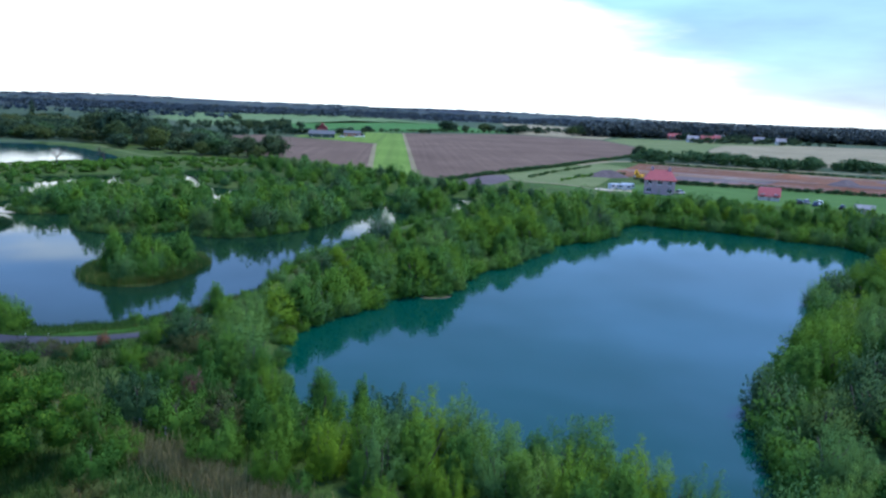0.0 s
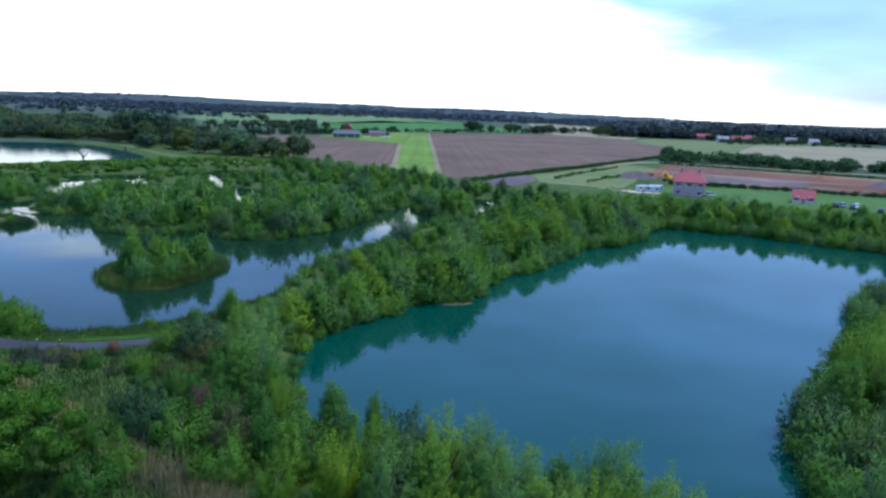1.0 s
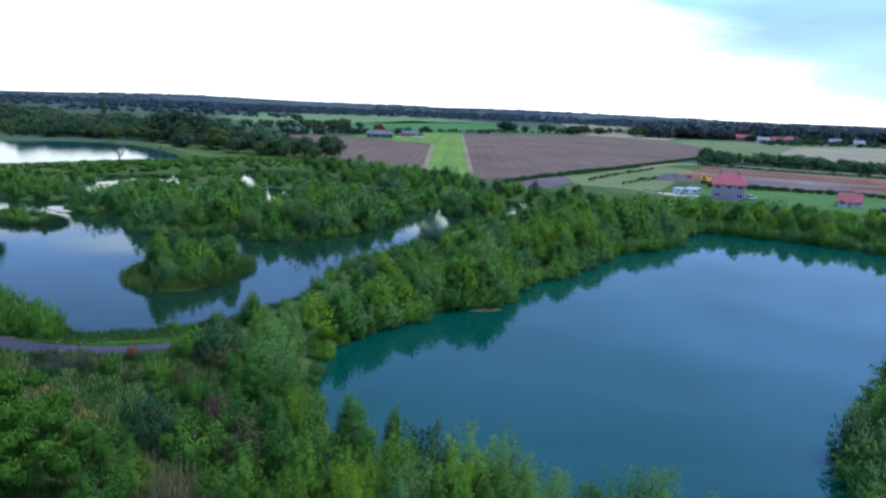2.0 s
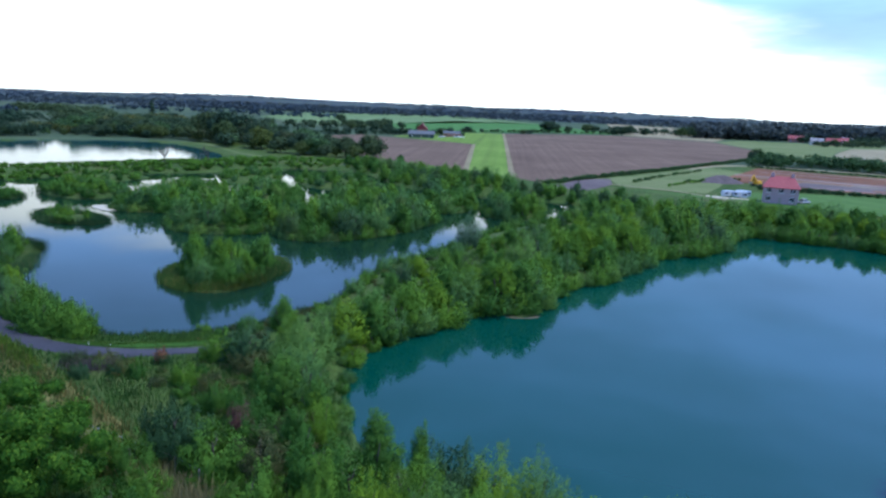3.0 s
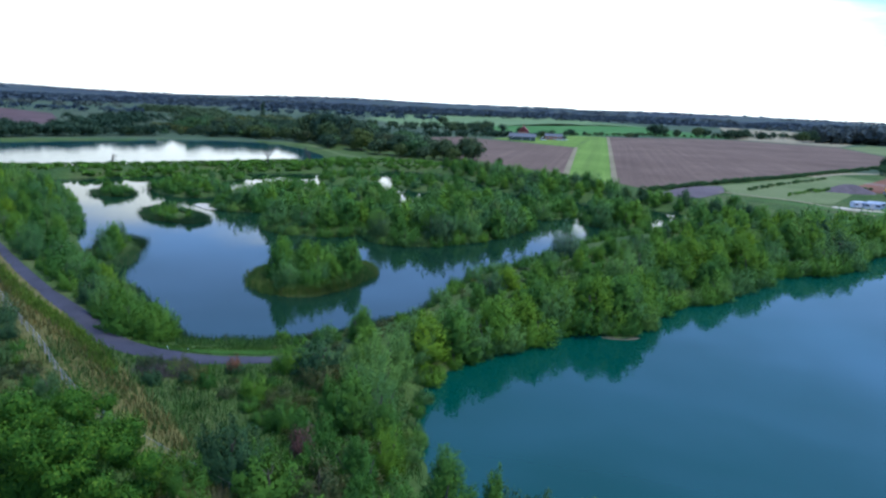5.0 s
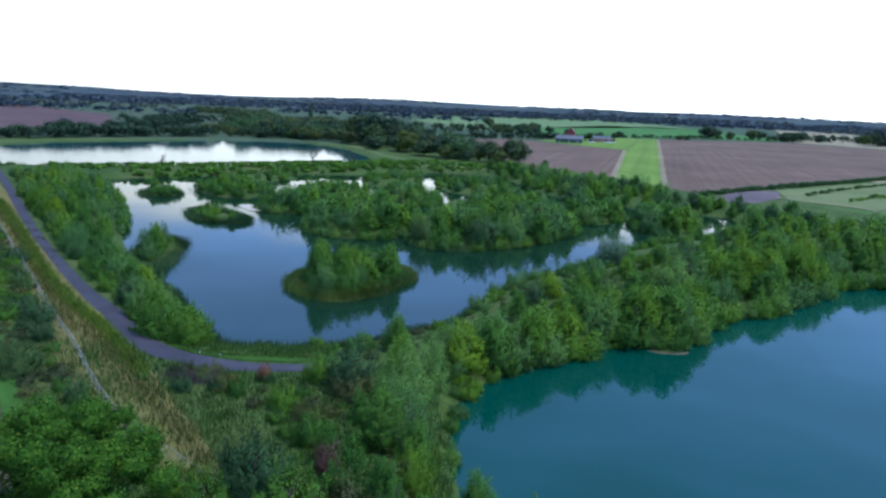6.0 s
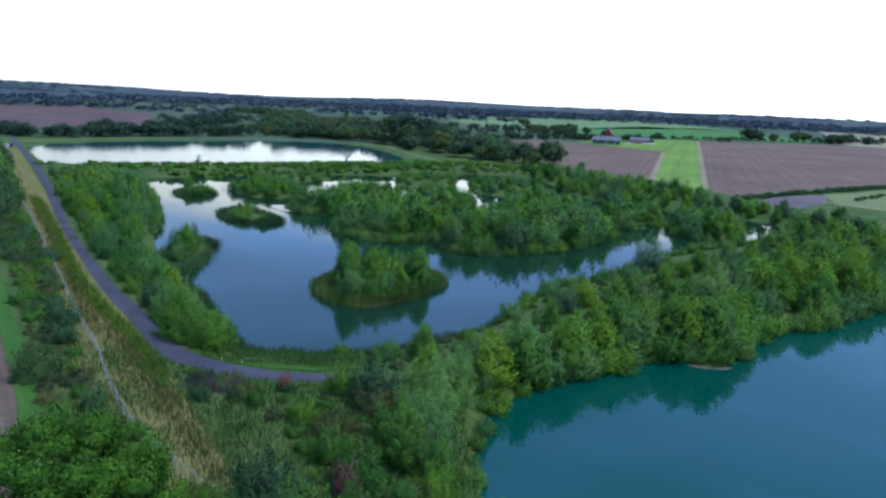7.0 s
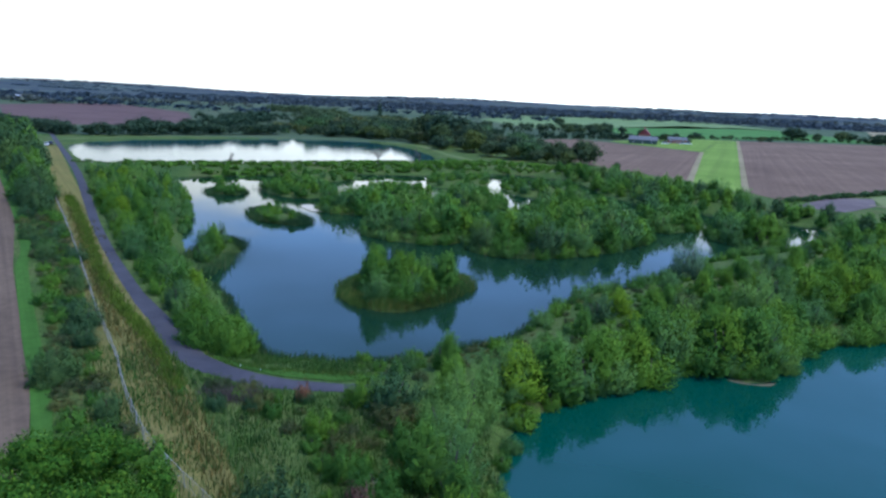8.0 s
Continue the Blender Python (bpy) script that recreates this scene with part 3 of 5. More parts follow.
def feathered(style, h, w, count, size, slim, rng, up=0.35):
    """A crown of many leafy shoots that rise and spread from the stem to an uneven dome."""
    n, low, full, uneven, stem = SHOOTS[style]
    az = np.arange(n) * 2.39996 + rng.uniform(-0.35, 0.35, n)
    lift = low + (1 - low) * ((np.arange(n) + rng.uniform(0, 1, n)) / n)
    rng.shuffle(lift)
    bulge = 1 + 0.16 * np.sin(az * 2 + rng.uniform(0, 6)) * np.sqrt(np.clip(1 - lift, 0, 1))
    flat = np.clip(1 - lift * np.abs(lift), 0, 1) ** (0.5 * full) * bulge * (1 - 0.28 * lift if stem else 1)
    reach = 1 + rng.uniform(-uneven, uneven * 0.7, n)
    end = np.column_stack([np.cos(az) * flat * 0.5 * w, np.sin(az) * flat * 0.5 * w, h * (0.12 + 0.86 * np.clip(lift, -0.06, 1))]) * reach[:, None]
    start = np.column_stack([end[:, 0] * 0.12, end[:, 1] * 0.12, np.maximum(0.04 * h, stem * end[:, 2] - 0.1 * h * (stem > 0))])
    length = np.linalg.norm(end - start, axis=1)
    k = rng.choice(n, count, p=length / length.sum())
    s = 0.25 + 0.77 * rng.random(count) ** 0.62
    sprawl = 0.68 if stem == 0 else 0.85
    f = np.column_stack([s**sprawl, s**sprawl, s ** (2 - sprawl)])
    p = start[k] + (end - start)[k] * f
    thick = (0.085 * (1.12 - s) + 0.018) * w
    side = rng.normal(size=(count, 3))
    p = p + side * thick[:, None] * np.array([1, 1, 0.7])
    grow = (end - start)[k] * np.column_stack([sprawl * s ** (sprawl - 1), sprawl * s ** (sprawl - 1), (2 - sprawl) * s ** (1 - sprawl)])
    grow /= np.linalg.norm(grow, axis=1)[:, None]
    out = p - np.array([0, 0, 0.3 * h])
    out = out / np.linalg.norm(out, axis=1)[:, None] + side * 0.22 + grow * 0.2
    out /= np.linalg.norm(out, axis=1)[:, None]
    keep = p[:, 2] > 0.04
    grade = np.where(s < 0.55, 1.5, np.where(s < 0.8, 1.0, 0.78))
    return leaves(p[keep], out[keep], size * grade[keep], slim, rng, up, grow[keep])


def crown(style, h, w, count, size, slim, rng, up=0.35):
    """Leaf places of a crown of height h and breadth w, over a lobed, uneven outline."""
    if style in SHOOTS:
        return feathered(style, h, w, count, size, slim, rng, up)
    lobes = lobes_of(style, rng) * np.array([w, w, h, w, w, h])
    area = lobes[:, 3] * lobes[:, 5] + 0.3 * lobes[:, 3] ** 2
    pick = rng.choice(len(lobes), count, p=area / area.sum())
    d = rng.normal(size=(count, 3))
    d[:, 2] = d[:, 2] + 0.15
    d /= np.linalg.norm(d, axis=1)[:, None]
    layer = rng.random(count)
    reach = np.where(layer < 0.2, rng.uniform(0.5, 0.8, count), np.where(layer < 0.62, rng.uniform(0.82, 1.02, count), rng.uniform(0.98, 1.1 if style == "oak" else 1.42, count)))
    grade = np.where(layer < 0.2, 1.9, np.where(layer < 0.62, 0.84, 0.7))
    L = lobes[pick]
    p = L[:, :3] + d * L[:, 3:] * reach[:, None]
    p[:, 2] += np.where(reach > 1.0, rng.uniform(0, 0.06, count) * h, 0)
    keep = p[:, 2] > 0.05
    return leaves(p[keep], d[keep], size * grade[keep], slim, rng, up)


def quads(v):
    return np.arange(len(v)).reshape(-1, 4)


def points3(v):
    return np.arange(len(v)).reshape(-1, 3)


def trunk_mesh(h, r, rng, stems=1, limbs=3):
    """A tapered trunk with limbs, five-sided."""
    vs, fs = [], []

    def tube(a, b, ra, rb, bend):
        base, seg = len(vs), 3
        for s in range(seg + 1):
            t = s / seg
            c = a + (b - a) * t + bend * math.sin(t * math.pi)
            r_ = ra + (rb - ra) * t
            for k in range(5):
                vs.append(c + np.array([math.cos(k * 1.2566) * r_, math.sin(k * 1.2566) * r_, 0]))
        for s in range(seg):
            for k in range(5):
                fs.append((base + s * 5 + k, base + s * 5 + (k + 1) % 5, base + (s + 1) * 5 + (k + 1) % 5, base + (s + 1) * 5 + k))

    for s in range(stems):
        off = np.array([*(rng.normal(size=2) * 0.08 * h * (stems > 1)), 0])
        tube(off * 0.4, off * 1.5 + np.array([0, 0, h * 0.66]), r, r * 0.25, rng.normal(size=3) * 0.03 * h)
    for k in range(limbs):
        z = h * rng.uniform(0.2, 0.55)
        a = k * 2.4 + rng.uniform(-0.4, 0.4)
        tube(np.array([0, 0, z]), np.array([math.cos(a) * h * 0.14, math.sin(a) * h * 0.14, z + h * 0.18]), r * 0.45, r * 0.12, rng.normal(size=3) * 0.02 * h)
    return np.array(vs), np.array(fs)


class Kind:
    """A kind of tree: a few built ones, copied to their places."""

    def __init__(self, name, label, category, style, h, w, count, size, slim, material, variants=3, up=0.35, stems=1):
        self.roots, self.h, self.used, self.category, self.label = [], h, 0, category, label
        for k in range(variants):
            rng = np.random.default_rng(hash_of(name) + k * 17)
            root = new(name)
            root.empty_display_size = 0.3
            v = crown(style, h, w, count, size, slim, rng, up)
            obj_np("crown", v[:, :3], points3(v), material, root, True, v[:, 3:])
            tv, tf = trunk_mesh(h, 0.025 * h + 0.02, rng, stems)
            obj_np("trunk", tv, tf, BARK, root, True)
            tagged(root, label, category)
            self.roots.append(root)

    def plant(self, x, y, tall, rng, group="", broad=1.0, z=None):
        k = tall / self.h
        m = Matrix.Translation((x, y, float(ground_z(x, y)) - 0.08 if z is None else z)) @ Matrix.Rotation(rng.uniform(0, 6.28), 4, "Z") @ Matrix.Diagonal((k * broad, k * broad, k, 1))
        i = self.used % len(self.roots)
        root = self.roots[i]
        if self.used < len(self.roots):
            root.matrix_basis = m
            ob = root
        else:
            keep = root.scale.copy()
            root.scale = (1, 1, 1)
            ob = copy_thing(root, m)
            root.scale = keep
        self.used += 1
        if group:
            ob["group"] = group
        return ob


def hash_of(text):
    return sum(ord(c) * (i + 3) for i, c in enumerate(text))


def inside_points(poly, spacing, rng, limit=2000, margin=0.4):
    """Uneven planting places inside an outline, on land."""
    p = np.array(poly, float)
    lo, hi = p.min(0), p.max(0)
    n = int(min(40000, 12 * np.prod(hi - lo) / spacing**2))
    c = rng.uniform(lo, hi, (n, 2))
    ok = signed(c[:, 0], c[:, 1], p) > 0
    c = c[ok]
    c = c[shore(c[:, 0], c[:, 1]) > margin]
    kept = np.zeros((0, 2))
    for q in c:
        if len(kept) == 0 or np.min(np.sum((kept - q) ** 2, 1)) > (spacing * rng.uniform(0.75, 1.2)) ** 2:
            kept = np.vstack([kept, q])
            if len(kept) >= limit:
                break
    return kept


# near: fine leaves; middle and rear: coarser
WILLOW_N = Kind("willow_tree", "grey-green willow with upright shoots by the lake", "tree", "upright", 7, 5.4, 13000, 0.24, 0.26, LEAF_WILLOW, 3, 1.1, 3)
ALDER_N = Kind("alder_tree", "green alder tree on the lake bank", "tree", "oval", 7, 4.8, 12500, 0.19, 0.5, LEAF_ALDER, 3, 0.6, 2)
FRESH_N = Kind("sallow_tree", "yellow-green sallow tree on the lake bank", "tree", "upright", 7, 5.6, 13000, 0.21, 0.36, LEAF_FRESH, 2, 0.9, 3)
BUSH_N = Kind("bush", "dense dark green bush in rough grass", "bush", "low", 3.2, 4.4, 10000, 0.15, 0.6, LEAF_DARK, 2, 0.35)
SCRUB_N = Kind("scrub_bush", "brownish-green thorny scrub bush in rough grass", "bush", "low", 2.2, 3.6, 6000, 0.15, 0.45, LEAF_SCRUB, 3, 0.4)
RED_N = Kind("dogwood_bush", "reddish dogwood bush in rough grass", "bush", "upright", 3, 2.2, 3000, 0.16, 0.4, LEAF_RED, 1, 0.6)
GREEN_N = Kind("green_bush", "leafy mid-green bush in rough grass", "bush", "low", 3, 4.0, 9000, 0.155, 0.55, LEAF_ALDER, 2, 0.45)
WILLOW_M = Kind("willow_tree", "grey-green willow on the wooded bank", "tree", "upright", 6, 5.0, 4200, 0.37, 0.24, LEAF_WILLOW, 4, 1.1, 3)
ALDER_M = Kind("alder_tree", "green alder on the wooded bank", "tree", "oval", 6, 4.2, 4200, 0.3, 0.42, LEAF_ALDER, 4, 0.7, 1)
ROUND_M = Kind("sallow_bush", "rounded green sallow bush at the water", "bush", "round", 4, 5.0, 3000, 0.285, 0.46, LEAF_ALDER, 4, 0.4)
DARK_M = Kind("dark_alder_tree", "dark green alder on the wooded bank", "tree", "upright", 6, 5.0, 3500, 0.33, 0.42, LEAF_DARK, 3, 0.8, 2)
FRESH_M = Kind("sallow_tree", "yellow-green sallow on the wooded bank", "tree", "oval", 6, 5.0, 4300, 0.31, 0.36, LEAF_FRESH, 3, 0.7, 2)
WILLOW_R = Kind("willow_tree", "grey-green willow on a rear islet", "tree", "upright", 6, 5.0, 1200, 0.6, 0.34, LEAF_WILLOW, 3, 1.0, 2)
ALDER_R = Kind("alder_tree", "green alder on a rear islet", "tree", "oval", 6, 4.2, 1200, 0.5, 0.5, LEAF_ALDER, 3, 0.6, 1)
DARK_R = Kind("dark_alder_tree", "dark green alder on a rear bank", "tree", "oval", 6, 5.0, 1200, 0.5, 0.5, LEAF_DARK, 3, 0.6, 1)
FRESH_R = Kind("sallow_tree", "yellow-green sallow on a rear bank", "tree", "oval", 6, 5.0, 1200, 0.5, 0.48, LEAF_FRESH, 3, 0.7, 2)
ROUND_R = Kind("sallow_bush", "rounded green sallow bush on a rear islet", "bush", "round", 4, 5.0, 1000, 0.48, 0.55, LEAF_ALDER, 4, 0.4)
SHORE_M = Kind("waterside_bush", "leafy green bush hanging over the water", "bush", "round", 3.4, 4.2, 1700, 0.29, 0.55, LEAF_ALDER, 4, 0.4)
SHORE_W = Kind("willow_bush", "grey-green willow bush hanging over the water", "bush", "round", 3.4, 4.2, 1700, 0.33, 0.4, LEAF_WILLOW, 3, 0.8)
GREEN_M = Kind("green_bush", "leafy mid-green bush in the hedge", "bush", "low", 3, 4.0, 2200, 0.27, 0.55, LEAF_ALDER, 3)
SCRUB_M = Kind("scrub_bush", "brownish-green scrub bush along the bank", "bush", "low", 2.2, 3.6, 1600, 0.25, 0.45, LEAF_SCRUB, 3)
OAK = Kind("oak_tree", "broad bright green oak with lobed crown", "tree", "oak", 10, 15, 62000, 0.2, 0.8, LEAF_OAK, 1)
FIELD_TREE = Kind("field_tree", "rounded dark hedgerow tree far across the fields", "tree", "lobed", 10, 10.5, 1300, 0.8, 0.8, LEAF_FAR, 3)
FIELD_TREE_LIGHT = Kind("field_tree", "lighter green rounded tree at the wood's edge", "tree", "lobed", 10, 11, 1300, 0.75, 0.8, LEAF_MUTED, 2)
POPLAR = Kind("poplar_tree", "tall narrow dark poplar above the wood", "tree", "spire", 20, 22, 900, 0.9, 0.7, LEAF_FAR, 1)

SILVER_M = Kind("silver_willow_tree", "pale silvery willow beside the pond", "tree", "upright", 6, 5.0, 3200, 0.36, 0.3, LEAF_SILVER, 1, 1.1, 3)
rng = np.random.default_rng(5)


BEHIND = {ALDER_M: ALDER_R, WILLOW_M: WILLOW_R, FRESH_M: FRESH_R, ROUND_M: ROUND_R, DARK_M: DARK_R}


def grove(poly, spacing, kinds, weights, tall, group, seed, broad=(0.9, 1.15), margin=0.5, limit=2000):
    r = np.random.default_rng(seed)
    for x, y in inside_points(poly, spacing, r, limit, margin):
        if group == "bushes on the rough ground" and -8.0 < x + y - 42.2 < 3.0 and y > 34:
            continue
        kind = kinds[r.choice(len(kinds), p=np.array(weights) / sum(weights))]
        t = r.uniform(*tall) * min(1.05, kind.h / 5.0)
        if y > 158:
            kind = BEHIND.get(kind, kind)
        kind.plant(x, y, t, r, group, r.uniform(*broad))


MIX, W = (ALDER_M, WILLOW_M, FRESH_M, ROUND_M, DARK_M), (4, 2.4, 4.4, 1.2, 0.8)
REAR, RW = (ALDER_R, WILLOW_R, ROUND_R, DARK_R), (4, 2.5, 1.5, 1)
# wooded strip between the ponds and the lake
r = np.random.default_rng(111)
line = smooth([(1.2, 84.6), (5.2, 88.6), (9.8, 92.8), (14, 98), (18, 102), (22.5, 101.2), (25.8, 101.8), (27.6, 106.5), (31, 113)], 8, False)
for k, (x, y) in enumerate(line[::4]):
    (FRESH_M, ALDER_M, WILLOW_M, FRESH_M, ALDER_M)[k % 5].plant(x + r.normal() * 0.5, y + r.normal() * 0.5, r.uniform(5.8, 6.9) if 13 < x < 28 else r.uniform(5.2, 6.2), r, "trees on the strip between the ponds", r.uniform(1.2, 1.45))
grove([(5, 98), (13, 102), (19, 105.5), (25, 106), (31, 115), (27, 120), (18, 117), (10, 111), (5, 104)], 4.0, (ALDER_M, FRESH_M, DARK_M, WILLOW_M), (3, 2, 1, 1), (2.6, 4.4), "trees on the strip between the ponds", 11, (1.1, 1.4))
grove([(-7, 94), (-2, 90), (3, 92), (8, 100), (18, 113), (27, 122), (30, 140), (22, 142), (12, 130), (4, 118), (-2, 103)], 2.0, (SCRUB_M, GREEN_M, SHORE_M, WILLOW_M), (4, 2, 1.5, 0.6), (0.9, 2.1), "bushes on the strip between the ponds", 15)
grove([(75, 160), (62, 152), (50, 142), (38, 130), (28, 122), (19, 127), (28, 140), (40, 152), (50, 166), (64, 176), (80, 178)], 4.2, MIX, W, (2.6, 4.0), "trees on the strip between the ponds", 17, (1.1, 1.5))
grove([(33, 113), (42, 119), (52, 128), (61, 139), (75, 146), (88, 160), (95, 168), (80, 178), (75, 160), (62, 152), (50, 142), (38, 130), (28, 122), (27, 120)], 4.7, MIX, W, (4.2, 6.2),
      "trees on the strip between the ponds", 16, (1.15, 1.6))
grove([(19, 127), (28, 140), (40, 152), (50, 166), (60, 172), (62, 155), (50, 143), (38, 131), (28, 122)], 2.9, (GREEN_M, SCRUB_M, SHORE_M), (2, 1.4, 2), (1.0, 2.1), "bushes on the strip between the ponds", 18, (1.0, 1.3))
SILVER_M.plant(23.4, 139.5, 7.0, np.random.default_rng(3), "", 1.1)
# bank beyond the lake
grove([(95, 164), (106, 159), (118, 150), (126, 141), (135, 128), (150, 130), (156, 150), (139, 167), (122, 178), (104, 187), (84, 188)], 4.4, MIX, (4, 2, 3, 2, 1), (3.8, 5.8), "trees on the far lake bank", 12, (1.1, 1.55))
grove([(50, 180), (66, 178), (84, 188), (78, 206), (64, 222), (46, 226), (62, 204), (61, 190)], 4.6, REAR, RW, (3.5, 5.5), "trees east of the ponds", 13, (1.1, 1.5))
grove([(12, 252), (26, 230), (46, 216), (56, 226), (44, 252), (30, 272), (8, 296), (-12, 306), (0, 286)], 5.0, REAR, RW, (3.5, 5.8), "trees behind the ponds", 14, (1.1, 1.5))
# islets
for name, seed, tall, gap in (("near", 121, (3.0, 6.6), 2.9), ("big", 22, (4.5, 6.8), 4.3), ("behind", 23, (4.5, 6.8), 4.6), ("west_mid", 24, (4, 5.6), 4.0), ("low", 25, (1.6, 2.6), 3.0),
                              ("little", 26, (2.6, 3.6), 3.0), ("rear_west", 27, (2.6, 4.0), 3.6), ("east", 28, (4.6, 6.2), 4.0), ("spit", 29, (1.4, 2.6), 3.2), ("rear_a", 30, (2.5, 4.2), 3.8),
                              ("rear_b", 31, (3, 4.8), 3.8), ("rear_c", 32, (3, 5), 3.8), ("rear_d", 33, (2, 3.4), 4.2), ("rear_e", 34, (2, 3.8), 4.2), ("rear_f", 35, (1.8, 3), 4.0),
                              ("rear_g", 36, (4.5, 6.2), 4.2)):
    kinds, wts = ((ROUND_M, WILLOW_M, ALDER_M), (5, 1, 1.5)) if name in ("west_mid", "low") else ((ROUND_R, WILLOW_R, ALDER_R), (5, 1, 1.5)) if name in ("little", "rear_west", "rear_a", "rear_d", "rear_f", "rear_e") else (REAR, RW) if name[:4] == "rear" else (MIX, (5, 3, 1, 1, 1.2))
    grove(ISLE_LINES[name], gap, kinds, wts, tall, "trees on the pond islets", seed, (0.85, 1.1) if name == "near" else (1.05, 1.4), margin=2.0 if name == "near" else 2.2 if name == "spit" else 0.9)
grove(ISLE_LINES["near"], 1.9, (GREEN_M, SHORE_M, SHORE_W), (2, 2, 1.4), (1.4, 2.9), "bushes on the pond islets", 122, margin=1.3)
grove(ISLE_LINES["big"], 2.6, (GREEN_M, SHORE_M, SHORE_W), (2, 2, 1.4), (1.4, 2.8), "bushes on the pond islets", 123, margin=0.9, limit=60)
# bank between the path and the ponds
grove([(-34, 87.6), (-40.4, 93.2), (-51, 103.6), (-65, 117.6), (-86, 140.6), (-110, 167.6), (-139, 202), (-126, 215), (-108, 196), (-94, 176), (-82, 156), (-72, 138), (-62, 124), (-52, 110), (-44, 103), (-38, 97)],
      3.7, MIX, (4, 5, 1.5, 2, 1), (3.0, 5.2), "trees between path and pond", 41, (0.85, 1.15), 1.2)
for kind, x, y, t, b in ((WILLOW_M, -41.5, 97.0, 4.4, 0.95), (ALDER_M, -44.6, 101.2, 5.0, 1.0), (WILLOW_M, -48.2, 104.6, 5.2, 1.0), (ALDER_M, -51.6, 108.6, 5.0, 1.0), (ALDER_M, -55.4, 127.6, 5.4, 0.8), (DARK_M, -57.0, 132.0, 4.6, 0.9),
                         (WILLOW_M, -53.6, 121.5, 4.0, 1.0), (ALDER_M, -54.6, 124.6, 5.0, 0.9), (WILLOW_M, -57.6, 128.4, 5.2, 0.9), (WILLOW_M, -56.0, 113.5, 5.2, 1.0), (ALDER_M, -60.5, 118.5, 5.2, 1.0)):
    kind.plant(x, y, t, np.random.default_rng(int(-x * 10)), "trees between path and pond", b)
# south shore of the lake, close by
for kind, x, y, t, b in ((ALDER_N, 4.5, 54.6, 5.7, 0.8), (ALDER_N, 7.5, 52.8, 5.9, 0.42), (BUSH_N, 9.3, 49.9, 5.6, 0.6), (FRESH_N, 12.2, 47.3, 6.5, 0.8), (WILLOW_N, 14.5, 46.7, 6.5, 0.72),
                         (FRESH_N, 16.2, 43.6, 5.3, 0.9), (ALDER_N, 18.8, 42.2, 5.0, 0.9), (WILLOW_N, 20.6, 40.4, 6.5, 1.05), (FRESH_N, 22.5, 41.0, 6.7, 0.9), (FRESH_N, 25.0, 38.6, 5.7, 0.9), 
                         (FRESH_N, -0.2, 59.6, 4.8, 0.65), (FRESH_N, 6.6, 47.0, 5.6, 0.9), (ALDER_N, 10.0, 43.5, 5.4, 0.9), (WILLOW_N, 15.0, 39.8, 5.8, 0.9), (FRESH_N, 19.0, 37.5, 5.6, 0.9)):
    kind.plant(x, y, t, rng, "trees by the lake", b * 1.2)
for kind, x, y, t, b in ((WILLOW_N, -3.0, 71.5, 6.4, 1.0), (WILLOW_N, -1.9, 67.0, 6.2, 0.85), (WILLOW_N, -2.2, 76.5, 6.2, 0.95), (FRESH_N, -0.5, 63.4, 4.6, 0.6), (ALDER_N, -3.5, 66.0, 5.6, 0.9),
                         (WILLOW_N, -0.4, 83.0, 5.8, 0.95), (ALDER_N, -4.5, 80.0, 4.6, 1.0), (DARK_M, -8.5, 75.5, 4.4, 1.1), (WILLOW_N, 3.6, 89.0, 5.6, 1.0), (ALDER_N, -6.0, 86.0, 4.2, 0.9)):
    kind.plant(x, y, t, rng, "trees by the lake", b * 1.2)
# east shore
for kind, x, y, t, b in ((WILLOW_N, 84.0, 86.5, 4.6, 1.3), (DARK_M, 89, 88, 5.4, 1.2), (FRESH_N, 96, 91, 5.6, 1.2), (WILLOW_N, 105, 96, 5.2, 1.3), (DARK_M, 47.0, 52.0, 5.8, 1.3), (ALDER_N, 52.5, 54.5, 6.4, 1.2),
                         (FRESH_N, 58, 57, 6.8, 1.2), (FRESH_N, 63, 62, 6.6, 1.2), (WILLOW_N, 66, 58.5, 6.8, 1.1), (DARK_M, 71, 62, 6.2, 1.1), (WILLOW_N, 74, 66, 6.6, 1.1), (WILLOW_N, 69, 66, 5.6, 1.2), (FRESH_N, 75, 71, 6.0, 1.2), (DARK_M, 46, 44.5, 5.8, 1.1), (WILLOW_N, 41.5, 38.5, 5.8, 1.2),
                         (DARK_M, 57, 50, 6.4, 1.2), (ALDER_N, 66, 56, 6.6, 1.3), (DARK_M, 51, 45, 6.0, 1.2), (WILLOW_N, 78, 78, 5.0, 1.3), (ALDER_N, 84, 76, 6.0, 1.3), (WILLOW_N, 37.5, 33.5, 5.0, 1.1), (FRESH_N, 33.5, 30.5, 4.6, 1.0)):
    kind.plant(x, y, t, rng, "trees by the lake", b)
grove([(72, 60), (92, 76), (120, 98), (150, 112), (152, 128), (136, 126), (122, 106), (104, 96), (92, 84)], 4.5, MIX, W, (4.5, 6.5), "trees on the east bank", 45)
grove([(35, 26), (40, 32), (47, 39), (56, 46), (66, 52), (84, 64), (92, 62), (70, 42), (50, 24)], 4.0, (WILLOW_M, FRESH_M, ALDER_M, DARK_M), (3, 3, 3, 1), (3.6, 5.6), "trees on the east bank", 145, (1.1, 1.4))
